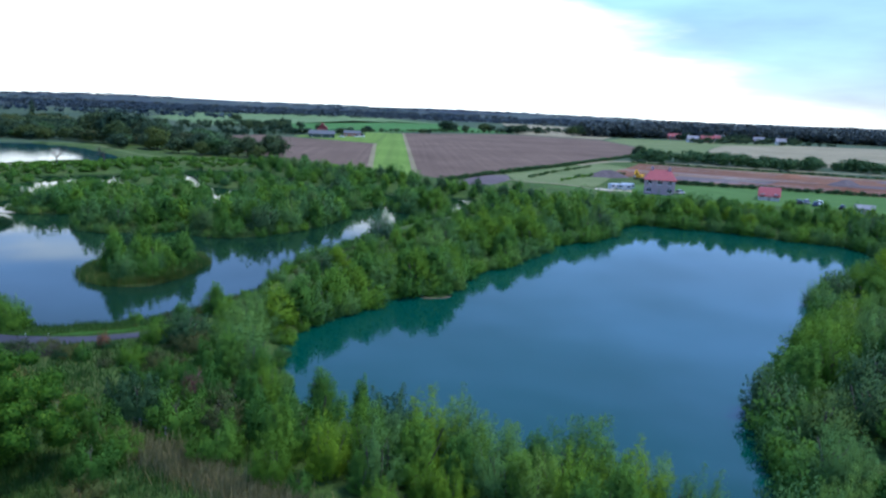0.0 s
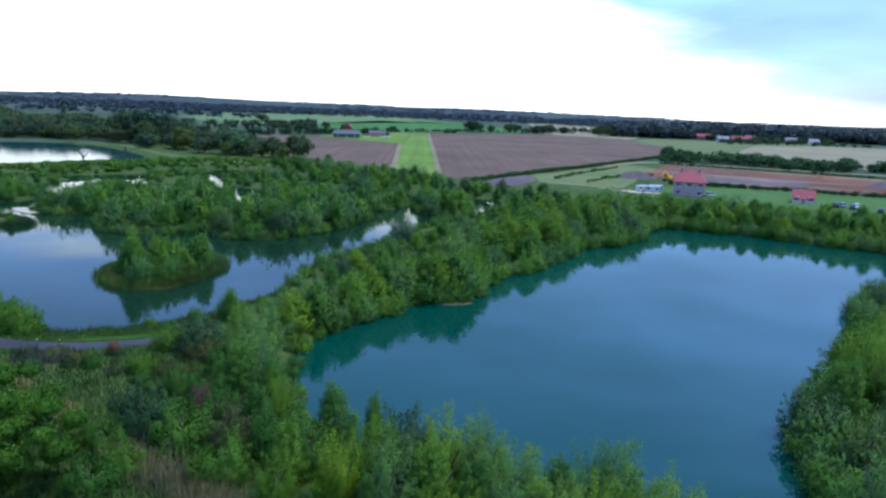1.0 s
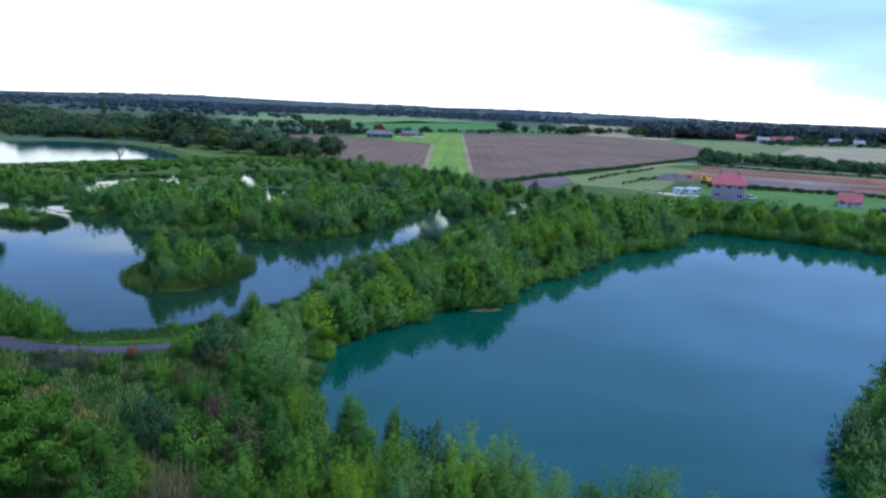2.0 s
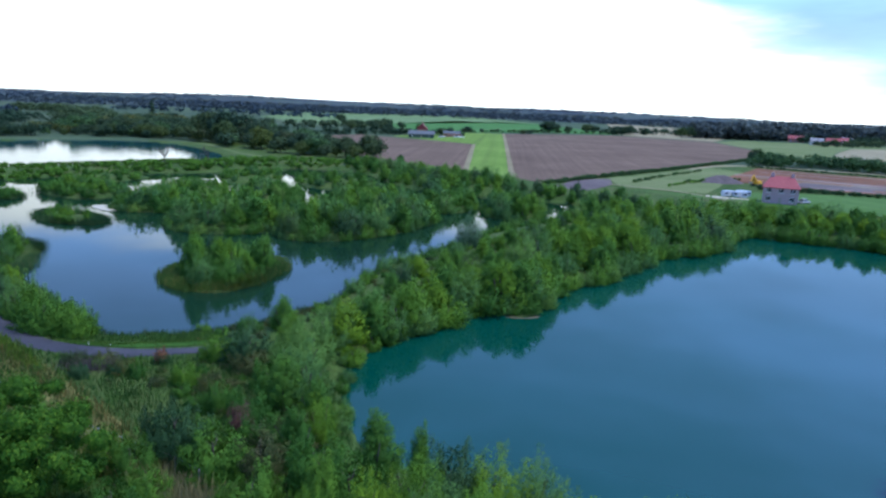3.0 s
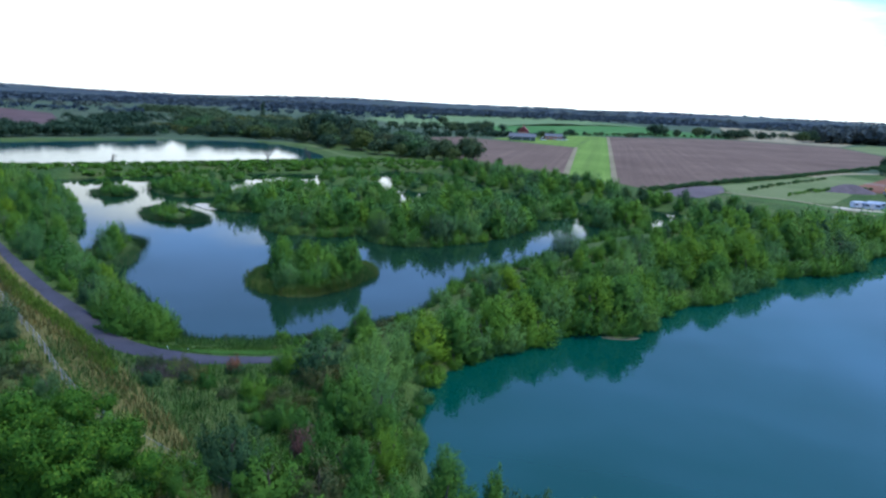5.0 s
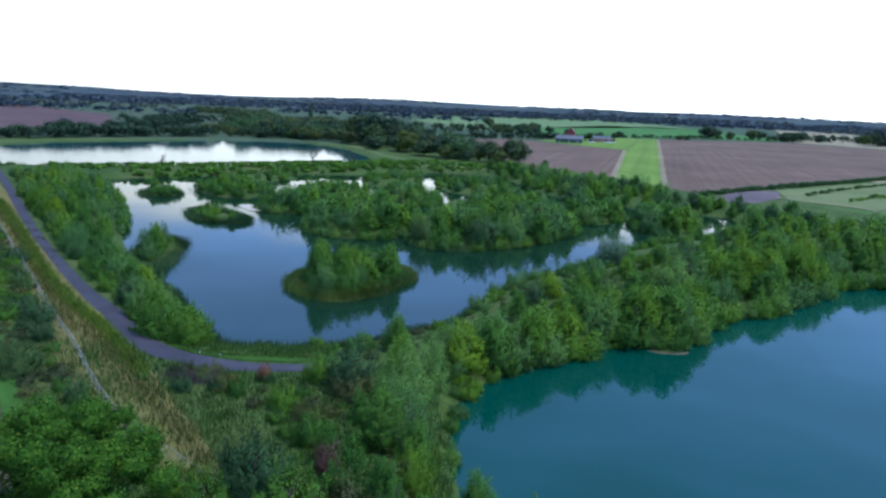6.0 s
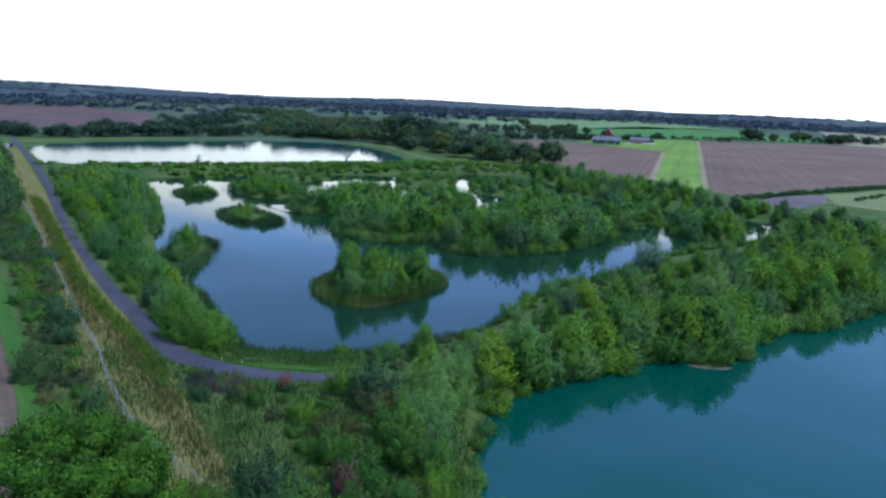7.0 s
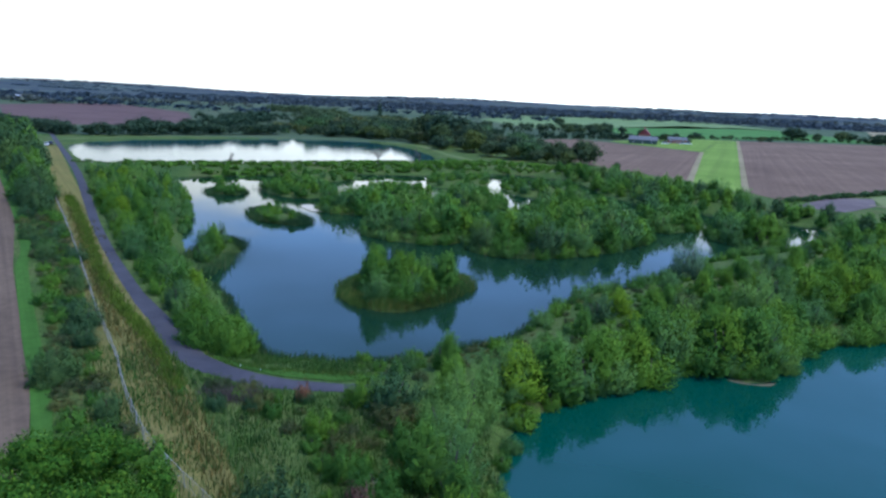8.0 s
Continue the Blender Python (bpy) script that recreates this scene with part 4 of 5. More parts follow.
# rough ground close by
OAK.plant(-19.5, 50.0, 8.8, rng, "", 1.05)
for x, y, t in ((-12.6, 54.2, 3.0), (-14.6, 55.2, 2.8), (-10.4, 50.6, 2.6), (-12.0, 48.4, 3.0)):
    GREEN_N.plant(x, y, t, rng, "bushes on the rough ground", 0.9)
for kind, x, y, t, b in ((BUSH_N, -10.2, 56.4, 4.7, 0.8), (BUSH_N, -39.1, 72.2, 3.6, 0.85), (GREEN_N, -6.0, 62, 3.2, 0.9), (GREEN_N, -5.5, 69, 3.2, 0.9), (RED_N, -16.6, 75.2, 2.0, 1.0), (RED_N, -6.2, 60.0, 3.0, 1.0),
                         (SCRUB_N, -24.5, 75.0, 1.6, 1.0), (SCRUB_N, -22.0, 75.4, 1.4, 1.2), (SCRUB_N, -19.5, 73.0, 1.6, 1.0), (GREEN_N, -13, 70, 2.2, 0.9), (GREEN_N, -32.2, 86.0, 5.0, 0.85), (GREEN_N, -28.8, 85.4, 4.2, 0.8)):
    kind.plant(x, y, t, rng, "bushes on the rough ground", b)
for kind, x, y, t, b in ((GREEN_N, -31.5, 89.5, 3.8, 1.0), (SCRUB_N, -2.0, 59.0, 3.2, 0.8), (GREEN_N, -9, 64.5, 2.6, 0.8), (SCRUB_N, -10, 67.5, 2.2, 0.8), (GREEN_N, -7, 54, 4, 0.9), (SCRUB_N, -3.8, 54.5, 3.4, 0.8),
                         (GREEN_N, 0.5, 51.5, 4.2, 0.9), (ALDER_N, 1.0, 47.5, 5.4, 0.8), (GREEN_N, -3.5, 49.0, 3.6, 0.9), (SCRUB_N, -7.6, 73, 2.4, 1.0), (GREEN_N, -11.5, 76.5, 2.6, 1.0), (ALDER_N, -9.5, 79.5, 3.6, 0.8)):
    kind.plant(x, y, t, rng, "bushes on the rough ground", b)
grove([(-12, 46), (4, 44), (10, 42), (20, 36), (26, 32), (20, 26), (0, 30), (-12, 38)], 2.7, (GREEN_N, FRESH_N, ALDER_N, SCRUB_N), (3, 2, 2, 2), (2.6, 5.0), "bushes on the rough ground", 46, limit=70)
grove([(-30, 74), (-14, 68), (-10, 62), (-4, 60), (-2, 70), (-6, 78), (-14, 76), (-24, 75)], 2.2, (SCRUB_N, GREEN_N, BUSH_N, RED_N), (2.2, 2.8, 0.5, 0.2), (1.0, 2.6), "bushes on the rough ground", 49, (0.9, 1.2))
grove([(-17, 80.6), (-8, 82.6), (-2, 88), (1, 95), (-3, 100), (-9, 95.5), (-16, 91)], 2.5, (SCRUB_M, GREEN_M, WILLOW_M), (3, 3, 1), (1.0, 2.8), "bushes beside the path's end", 50)
for kind, x, y, t, b in ((ALDER_N, -1.5, 56.0, 4.6, 1.0), (GREEN_N, 2.6, 49.6, 3.8, 0.9), (FRESH_N, 4.2, 45.4, 5.0, 0.9), (WILLOW_N, 7.6, 43.6, 5.2, 1.0), (ALDER_N, 12.6, 41.0, 5.2, 1.0), (FRESH_N, 0.2, 45.0, 4.4, 0.9),
                         (WILLOW_N, 16.6, 37.6, 5.4, 1.0), (ALDER_N, 22.0, 35.4, 5.4, 1.0), (GREEN_N, -4.4, 58.0, 3.0, 0.9), (ALDER_N, -0.4, 62.6, 4.8, 0.9), (WILLOW_N, 27.0, 34.4, 5.6, 1.0)):
    kind.plant(x, y, t, rng, "trees by the lake", b)
# hedge beyond the fence
grove([(-100, 134), (-70, 105), (-50, 84), (-40, 73), (-26, 58.5), (-22, 62), (-33, 71), (-46, 85), (-66, 108), (-98, 140)], 2.0, (SCRUB_M, GREEN_M, BUSH_N, DARK_M), (3, 2.2, 0.6, 0.8), (1.3, 3.4), "hedge bushes along the fence", 47, (1.0, 1.35))
grove([(-190, 225), (-130, 166), (-104, 138), (-101, 143), (-128, 172), (-187, 232)], 4.2, (DARK_M, ALDER_M), (2, 1), (5.5, 8.6), "tall hedge trees along the field", 48)

grove([(-236, 272), (-200, 234), (-158, 193), (-154, 198), (-196, 240), (-230, 278)], 6.0, (DARK_M, ALDER_M), (3, 1), (8.0, 11.5), "tall hedge trees along the field", 148, (0.95, 1.2))


# bushes hanging over the water's edge
def fringe(line, gap, kinds, tall, seed, group, keep):
    r = np.random.default_rng(seed)
    p = np.vstack([line, line[:1]])
    s = np.r_[0, np.cumsum(np.linalg.norm(np.diff(p, axis=0), axis=1))]
    for at in np.arange(0, s[-1], gap):
        a = at + r.uniform(-0.4, 0.4) * gap
        x, y = np.interp(a, s, p[:, 0]) + r.normal() * 0.3, np.interp(a, s, p[:, 1]) + r.normal() * 0.3
        if keep(x, y):
            kinds[int(r.integers(len(kinds)))].plant(x, y, r.uniform(*tall), r, group, r.uniform(0.85, 1.15), max(0.0, float(ground_z(x, y))) - 0.05)


fringe(LAKE_LINE, 2.3, (SHORE_M, SHORE_W), (2.4, 4.6), 51, "bushes at the water", lambda x, y: (y > 90 or x > 31) and not (21 < x < 28 and y < 101))
fringe(LAKE_LINE, 2.2, (SHORE_M, SHORE_W), (1.2, 2.2), 55, "bushes at the water", lambda x, y: 62 < y < 90 and x < 12)
for x, y, t in ((21.6, 99.6, 2.4), (22.9, 98.9, 1.9), (24.1, 98.4, 1.5), (25.4, 98.5, 1.6), (26.6, 99.3, 2.2), (24.6, 99.6, 2.6), (23.4, 100.2, 2.8), (26.2, 100.6, 3.0)):
    (SHORE_M if x > 24 else SHORE_W).plant(x, y, t, rng, "bushes at the water", 1.1)
fringe(POND_LINE, 2.6, (SHORE_M, SHORE_W), (1.4, 2.8), 52, "bushes at the water", lambda x, y: (x > 1 and y < 200) or (x < -70 and y < 200))
for name in ("big", "behind", "west_mid", "east", "rear_b", "rear_c", "rear_g"):
    fringe(ISLE_LINES[name], 2.6, (SHORE_M, SHORE_W), (1.4, 2.8), 53, "bushes at the water", lambda x, y: True)


# ---- woods and hedges far off ----
def wood(name, poly, spacing, tall, count, size, material, label, seed, styles=("lobed",), limit=4000, slim=0.8, low_edge=0.0):
    """A wood too far to count: many crowns in one mesh."""
    r = np.random.default_rng(seed)
    p = np.array(poly, float)
    lo, hi = p.min(0), p.max(0)
    c = r.uniform(lo, hi, (int(np.prod(hi - lo) / spacing**2), 2))
    c = c[signed(c[:, 0], c[:, 1], p) > 0][:limit]
    protos = [crown(styles[k % len(styles)], 1, 1.0, count, size, slim, r) for k in range(5)]
    z = ground_z(c[:, 0], c[:, 1])
    rise = np.clip(signed(c[:, 0], c[:, 1], p) / low_edge, 0.5, 1.0) if low_edge else np.ones(len(c))
    out = []
    for k, (x, y) in enumerate(c):
        h, a = r.uniform(*tall) * rise[k], r.uniform(0, 6.28)
        b = h * r.uniform(1.0, 1.55)
        v = protos[k % 5]
        out.append(np.column_stack([x + (v[:, 0] * math.cos(a) - v[:, 1] * math.sin(a)) * b, y + (v[:, 0] * math.sin(a) + v[:, 1] * math.cos(a)) * b, z[k] + v[:, 2] * h - 0.06 * h,
                                    v[:, 3] * math.cos(a) - v[:, 4] * math.sin(a), v[:, 3] * math.sin(a) + v[:, 4] * math.cos(a), v[:, 5]]))
    v = np.concatenate(out)
    return tagged(obj_np(name, v[:, :3], points3(v), material, None, True, v[:, 3:]), label, "wood", kind="stuff")


def belt(name, line, width, spacing, tall, count, size, material, label, seed, category="hedge", kind="stuff", broad=1.2):
    """A hedge or a row of trees along a line, in one mesh."""
    r = np.random.default_rng(seed)
    c = smooth(line, 6, False) if len(line) > 2 else np.array(line, float)
    seg = np.linalg.norm(np.diff(c, axis=0), axis=1)
    n = max(2, int(seg.sum() / spacing))
    at = np.linspace(0, seg.sum(), n) + r.uniform(-0.4, 0.4, n) * spacing
    s = np.r_[0, np.cumsum(seg)]
    x, y = np.interp(at, s, c[:, 0]) + r.normal(size=n) * width * 0.3, np.interp(at, s, c[:, 1]) + r.normal(size=n) * width * 0.3
    protos = [crown("lobed", 1, 1.1, count, size, 0.7, r) for k in range(4)]
    z, out = ground_z(x, y), []
    for k in range(n):
        h = r.uniform(*tall)
        v = protos[k % 4] * np.array([h * broad, h * broad, h, 1, 1, 1])
        out.append(v + np.array([x[k], y[k], z[k] - 0.08 * h, 0, 0, 0]))
    v = np.concatenate(out)
    return tagged(obj_np(name, v[:, :3], points3(v), material, None, True, v[:, 3:]), label, category, kind=kind)


wood("scrub", [(-140, 222), (-126, 229), (-110, 227), (-100, 236), (-90, 252), (-70, 266), (-52, 277), (-36, 294), (-12, 300), (4, 288), (14, 300), (-8, 314), (-34, 322), (-52, 314), (-62, 300), (-82, 281), (-104, 263), (-126, 246), (-150, 229)],
     2.4, (0.8, 2.0), 110, 0.24, LEAF_ALDER, "dense low green scrub below the embankment", 60)
belt("bank_sedge", [(-163, 224), (-146, 234), (-125, 248.5), (-104, 265.5), (-80, 286), (-61, 307)], 1.6, 1.1, (0.9, 1.6), 60, 0.3, LEAF_DARK, "dark sedge and low bushes along the reservoir bank", 58, "sedge", broad=1.7)
WOOD_WEST = [(-215, 470), (-190, 426), (-150, 430), (-108, 430), (-104, 470), (-108, 570), (-150, 640), (-230, 560)]
WOOD_EAST = [(-108, 430), (-48, 358), (-8, 334), (8, 345), (-25, 400), (-60, 520), (-108, 570), (-104, 470)]
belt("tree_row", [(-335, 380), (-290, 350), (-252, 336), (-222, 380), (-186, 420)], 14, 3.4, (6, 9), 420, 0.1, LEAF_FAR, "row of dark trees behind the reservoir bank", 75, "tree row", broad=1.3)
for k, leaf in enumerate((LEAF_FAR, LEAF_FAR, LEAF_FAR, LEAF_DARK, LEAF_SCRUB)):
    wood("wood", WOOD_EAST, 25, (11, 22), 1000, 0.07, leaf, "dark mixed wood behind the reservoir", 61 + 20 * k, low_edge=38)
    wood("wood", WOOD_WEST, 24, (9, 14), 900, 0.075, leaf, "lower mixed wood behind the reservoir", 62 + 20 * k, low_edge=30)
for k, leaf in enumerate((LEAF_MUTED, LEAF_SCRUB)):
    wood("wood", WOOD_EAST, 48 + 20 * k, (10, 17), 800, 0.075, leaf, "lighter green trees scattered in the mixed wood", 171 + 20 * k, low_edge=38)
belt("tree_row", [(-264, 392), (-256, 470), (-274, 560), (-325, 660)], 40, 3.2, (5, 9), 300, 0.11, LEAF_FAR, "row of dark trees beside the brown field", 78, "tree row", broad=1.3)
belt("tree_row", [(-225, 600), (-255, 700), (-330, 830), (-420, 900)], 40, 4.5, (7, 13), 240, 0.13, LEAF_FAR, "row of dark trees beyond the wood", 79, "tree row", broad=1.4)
wood("wood", [(380, 800), (420, 770), (560, 840), (740, 830), (1100, 640), (1500, 760), (1500, 900), (800, 960), (520, 930)], 12, (17, 26), 160, 0.17, LEAF_HAZED, "long dark wood on the skyline", 62)
belt("shelter_belt", [(228, 384), (256, 368), (294, 346), (346, 322), (440, 262), (520, 205)], 34, 1.7, (4, 9), 420, 0.12, LEAF_DARK, "broad dark green belt of bushes behind the site", 63, "shelter belt")
belt("hedge", [(66, 248), (106, 288), (152, 331), (200, 378), (248, 428)], 1.5, 1.5, (1.5, 2.5), 200, 0.19, LEAF_DARK, "dark hedge along the ploughed field", 64)
belt("hedge", [(206, 360), (236, 334), (262, 316), (290, 294), (340, 260), (400, 218)], 1.0, 1.2, (0.9, 1.7), 120, 0.22, LEAF_DARK, "thin dark hedge behind the building site", 59)
belt("hedge", [(128, 268), (158, 284)], 1, 1.8, (1.2, 1.8), 200, 0.19, LEAF_DARK, "low young hedge in the paddock", 65)
belt("hedge", [(104, 262), (130, 292), (160, 322)], 1, 3.4, (1.0, 1.9), 90, 0.26, LEAF_DARK, "row of young trees in the paddock", 73)
belt("hedge", [(112, 250), (126, 264), (142, 276)], 1, 3.0, (0.9, 1.6), 90, 0.26, LEAF_ALDER, "row of young trees in the paddock", 74)
belt("hedge", [(148, 252), (186, 232), (236, 204), (300, 168)], 1.4, 1.2, (1.5, 2.5), 160, 0.2, LEAF_DARK, "dark hedge between lawn and building site", 66)
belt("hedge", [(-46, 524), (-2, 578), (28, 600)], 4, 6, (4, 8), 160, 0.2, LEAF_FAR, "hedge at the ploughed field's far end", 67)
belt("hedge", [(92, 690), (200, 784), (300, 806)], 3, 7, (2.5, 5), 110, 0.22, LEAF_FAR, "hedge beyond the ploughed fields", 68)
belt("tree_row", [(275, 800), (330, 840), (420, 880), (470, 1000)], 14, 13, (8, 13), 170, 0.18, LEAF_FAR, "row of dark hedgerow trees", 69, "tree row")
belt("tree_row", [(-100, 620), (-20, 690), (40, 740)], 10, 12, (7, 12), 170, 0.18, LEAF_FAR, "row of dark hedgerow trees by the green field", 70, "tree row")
# far hedges and horizon woods take the leaves with haze in their colour
for k, (a, b, n, tall) in enumerate((((-700, 900), (200, 1950), 3, (6, 12)), ((-400, 1300), (300, 2100), 3, (6, 13)), ((200, 1300), (900, 1700), 4, (6, 13)), ((-1200, 900), (-300, 1500), 4, (6, 13)),
                                     ((-1500, 1300), (1600, 2500), 5, (8, 15)), ((-900, 700), (-420, 900), 4, (7, 12)))):
    r = np.random.default_rng(80 + k)
    for j in range(n):
        f = (j + 0.5) / n
        x0, y0 = a[0] + (b[0] - a[0]) * r.uniform(0, 0.5), a[1] + (b[1] - a[1]) * f
        x1, y1 = x0 + (b[0] - a[0]) * r.uniform(0.35, 0.8), y0 + r.uniform(-60, 120)
        belt("far_hedge", [(x0, y0), ((x0 + x1) / 2, (y0 + y1) / 2 + r.uniform(-30, 30)), (x1, y1)], 12, 15, tall, 70, 0.2, LEAF_HAZED, "dark hedgerow trees far across the fields", 90 + 10 * k + j, broad=1.9)
for k in range(7):
    r = np.random.default_rng(150 + k)
    y = 2200 + k * 340
    w = y * 0.95
    x = -w + r.uniform(0, 300)
    while x < w:
        L = r.uniform(300, 900)
        belt("far_wood", [(x, y + r.uniform(-80, 80)), (x + L * 0.5, y + r.uniform(-90, 90)), (x + L, y + r.uniform(-80, 80))], 50, 24, (5, 10), 40, 0.26, LEAF_HAZED, "woods along the horizon", 200 + k, "wood", broad=3.8)
        x += L + r.uniform(200, 900)
r = np.random.default_rng(77)
edge = smooth([(-250, 336), (-222, 380), (-176, 426), (-140, 436), (-108, 432), (-76, 398), (-44, 356), (-12, 336)], 4, False)
for k, (x, y) in enumerate(edge):
    (FIELD_TREE_LIGHT if k % 5 in (1, 3) else FIELD_TREE).plant(x + r.normal() * 4, y + 4 + r.normal() * 4, r.uniform(4.5, 7) if x < -160 else r.uniform(5.5, 9.5), r, "trees at the wood's edge", r.uniform(0.9, 1.25))
for x, y, t, dark in ((4, 336, 13, 1), (-8, 338, 11, 1), (-3, 328, 7, 0), (-30, 352, 12, 1), (-52, 372, 13, 0), (-78, 410, 14, 0), (-118, 430, 8, 0), (-150, 432, 8, 1), (374, 790, 15, 1), (362, 782, 13, 0), (298, 798, 12, 1)):
    (FIELD_TREE if dark else FIELD_TREE_LIGHT).plant(x, y, t, rng, "hedgerow trees")
for x, y, t, dark in ((310, 812, 13, 1), (96, 700, 5, 1), (120, 735, 4, 1), (64, 600, 7, 0), (20, 640, 9, 1), (8, 640, 8, 1), (-14, 660, 9, 1), (240, 412, 9, 1), (234, 404, 7, 1), (18, 332, 3, 1),
                      (440, 800, 12, 1), (470, 820, 12, 1), (505, 842, 13, 1), (-160, 560, 11, 1), (-120, 530, 12, 1), (-190, 520, 10, 1), (-90, 480, 15, 1)):
    (FIELD_TREE if dark else FIELD_TREE_LIGHT).plant(x, y, t, rng, "hedgerow trees")
belt("tree_row", [(470, 700), (520, 712), (580, 735), (640, 720)], 16, 5, (5, 9), 200, 0.16, LEAF_FAR, "trees among the village houses", 71, "tree row")
belt("tree_row", [(455, 668), (520, 690), (590, 700), (650, 690)], 18, 6, (3, 6), 160, 0.18, LEAF_FAR, "low trees before the village houses", 77, "tree row")
belt("tree_row", [(495, 770), (540, 765), (600, 770), (660, 760)], 16, 8, (7, 13), 200, 0.16, LEAF_FAR, "trees behind the village houses", 72, "tree row")
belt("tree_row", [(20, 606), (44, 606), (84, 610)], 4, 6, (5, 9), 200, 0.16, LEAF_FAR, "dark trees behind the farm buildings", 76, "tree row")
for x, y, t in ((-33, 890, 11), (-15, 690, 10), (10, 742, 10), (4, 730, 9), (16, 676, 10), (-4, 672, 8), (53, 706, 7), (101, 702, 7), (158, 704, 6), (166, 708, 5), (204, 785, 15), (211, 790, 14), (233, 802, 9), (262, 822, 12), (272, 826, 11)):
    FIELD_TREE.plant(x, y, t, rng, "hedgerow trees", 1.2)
for x, y, t in ((-70, 432, 18), (-84, 442, 20), (-96, 452, 19), (-60, 420, 15)):
    FIELD_TREE.plant(x, y, t, rng, "tall trees in the wood", 1.0)
POPLAR.plant(-172, 596, 20, rng)


# ---- reeds and grass ----
def blades(name, x, y, tall, wide, material, label, category, seed, z=None):
    r = np.random.default_rng(seed)
    n = len(x)
    z = (ground_z(x, y) if z is None else z) - 0.05
    a = r.uniform(0, 6.28, n)
    h = tall * r.uniform(0.6, 1.25, n)
    w = wide * r.uniform(0.6, 1.3, n)
    lean = r.normal(size=(n, 2)) * 0.18 * h[:, None]
    c, s = np.cos(a) * w / 2, np.sin(a) * w / 2
    v = np.stack([np.column_stack([x - c, y - s, z]), np.column_stack([x + c, y + s, z]),
                  np.column_stack([x + c * 0.6 + lean[:, 0], y + s * 0.6 + lean[:, 1], z + h]), np.column_stack([x - c * 0.2 + lean[:, 0], y - s * 0.2 + lean[:, 1], z + h * 1.05])], 1).reshape(-1, 3)
    return tagged(obj_np(name, v, quads(v), material), label, category, kind="stuff")


def along(line, n, spread, seed, closed=True):
    r = np.random.default_rng(seed)
    p = np.vstack([line, line[:1]]) if closed else line
    s = np.r_[0, np.cumsum(np.linalg.norm(np.diff(p, axis=0), axis=1))]
    at = r.uniform(0, s[-1], n)
    return np.interp(at, s, p[:, 0]) + r.normal(size=n) * spread, np.interp(at, s, p[:, 1]) + r.normal(size=n) * spread


for name, n in (("near", 9000), ("big", 6000), ("behind", 2500), ("low", 3500), ("little", 1500), ("spit", 3000), ("west_mid", 1000), ("rear_west", 900), ("east", 800)):
    line = ISLE_LINES[name]
    x, y = along(line + (line.mean(0) - line) * (0.10 if name == "near" else 0.04), n, 0.75, hash_of(name))
    blades("reed_bed", x, y, 1.1, 0.1, REED, "fringe of green and straw reeds round an islet", "reeds", hash_of(name), np.maximum(ground_z(x, y), 0.0))
_south = np.array([q for q in POND_LINE if q[1] < 130 and q[0] > -48])
_south = _south[np.argsort(np.arctan2(_south[:, 1] - 125, _south[:, 0] + 18))]
x, y = along(_south, 4200, 0.5, 7, False)
blades("reed_bed", x, y, 0.65, 0.09, REED, "reeds along the pond's near bank", "reeds", 8, np.maximum(ground_z(x, y), 0.0))


PATH_LINE = smooth([(-108, 162), (-84, 134.5), (-64, 113), (-49, 97.8), (-39, 88.5), (-34.3, 83.6), (-30, 80.8), (-26, 79), (-21, 78.2), (-15, 78.7), (-8, 81), (-2, 86)], 4, False)


# bushes that reach the path from the pond's side
r = np.random.default_rng(330)
for (ax, ay), (bx, by) in zip(PATH_LINE[:-1], PATH_LINE[1:]):
    if ay > 90:
        L = math.hypot(bx - ax, by - ay)
        for k in range(max(1, int(L / 2.6))):
            f, off = r.random(), r.uniform(2.1, 3.6)
            x, y = ax + (bx - ax) * f - (by - ay) / L * off, ay + (by - ay) * f + (bx - ax) / L * off
            (GREEN_M, WILLOW_M, SHORE_M, ALDER_M)[int(r.integers(4))].plant(x, y, r.uniform(1.2, 3.2), r, "bushes beside the path", r.uniform(0.8, 1.0))


def tufts(poly, n, seed):
    r = np.random.default_rng(seed)
    p = np.array(poly, float)
    c = r.uniform(p.min(0), p.max(0), (n, 2))
    c = c[signed(c[:, 0], c[:, 1], p) > 0]
    c = c[shore(c[:, 0], c[:, 1]) > 0.6]
    c = c[np.min(np.hypot(c[:, None, 0] - PATH_LINE[None, :, 0], c[:, None, 1] - PATH_LINE[None, :, 1]), 1) > 1.75]
    clump = np.array([noise.noise((x * 0.25, y * 0.25, 5)) for x, y in c])
    return c[clump + r.uniform(-0.5, 0.5, len(c)) > -0.15]


c = tufts([(-37, 89), (-33, 86.4), (-29, 84.5), (-20, 82.4), (-14, 83), (-12, 92), (-18, 91), (-30, 93)], 16000, 15)
blades("rough_grass", c[:, 0], c[:, 1], 0.5, 0.08, GRASS_GREEN, "tall green grass between path and pond", "grass", 16)
x, y = along(smooth([(-29.5, 83.4), (-26, 82), (-21, 81), (-15, 81.7), (-11, 83)], 6, False), 3500, 0.8, 17, False)
c = np.column_stack([x, y])
c = c[np.min(np.hypot(c[:, None, 0] - PATH_LINE[None, :, 0], c[:, None, 1] - PATH_LINE[None, :, 1]), 1) > 1.6]
blades("verge_grass", c[:, 0], c[:, 1], 0.3, 0.08, GRASS_GREEN, "short green grass tufts beside the path", "grass", 18)
c = tufts([(-36, 83), (-16, 77), (-2, 84), (2, 66), (4, 50), (-14, 44), (-28, 62), (-42, 80)], 60000, 3)
blades("rough_grass", c[:, 0], c[:, 1], 0.5, 0.09, GRASS_GREEN, "tall rough green grass on the open ground", "grass", 4)
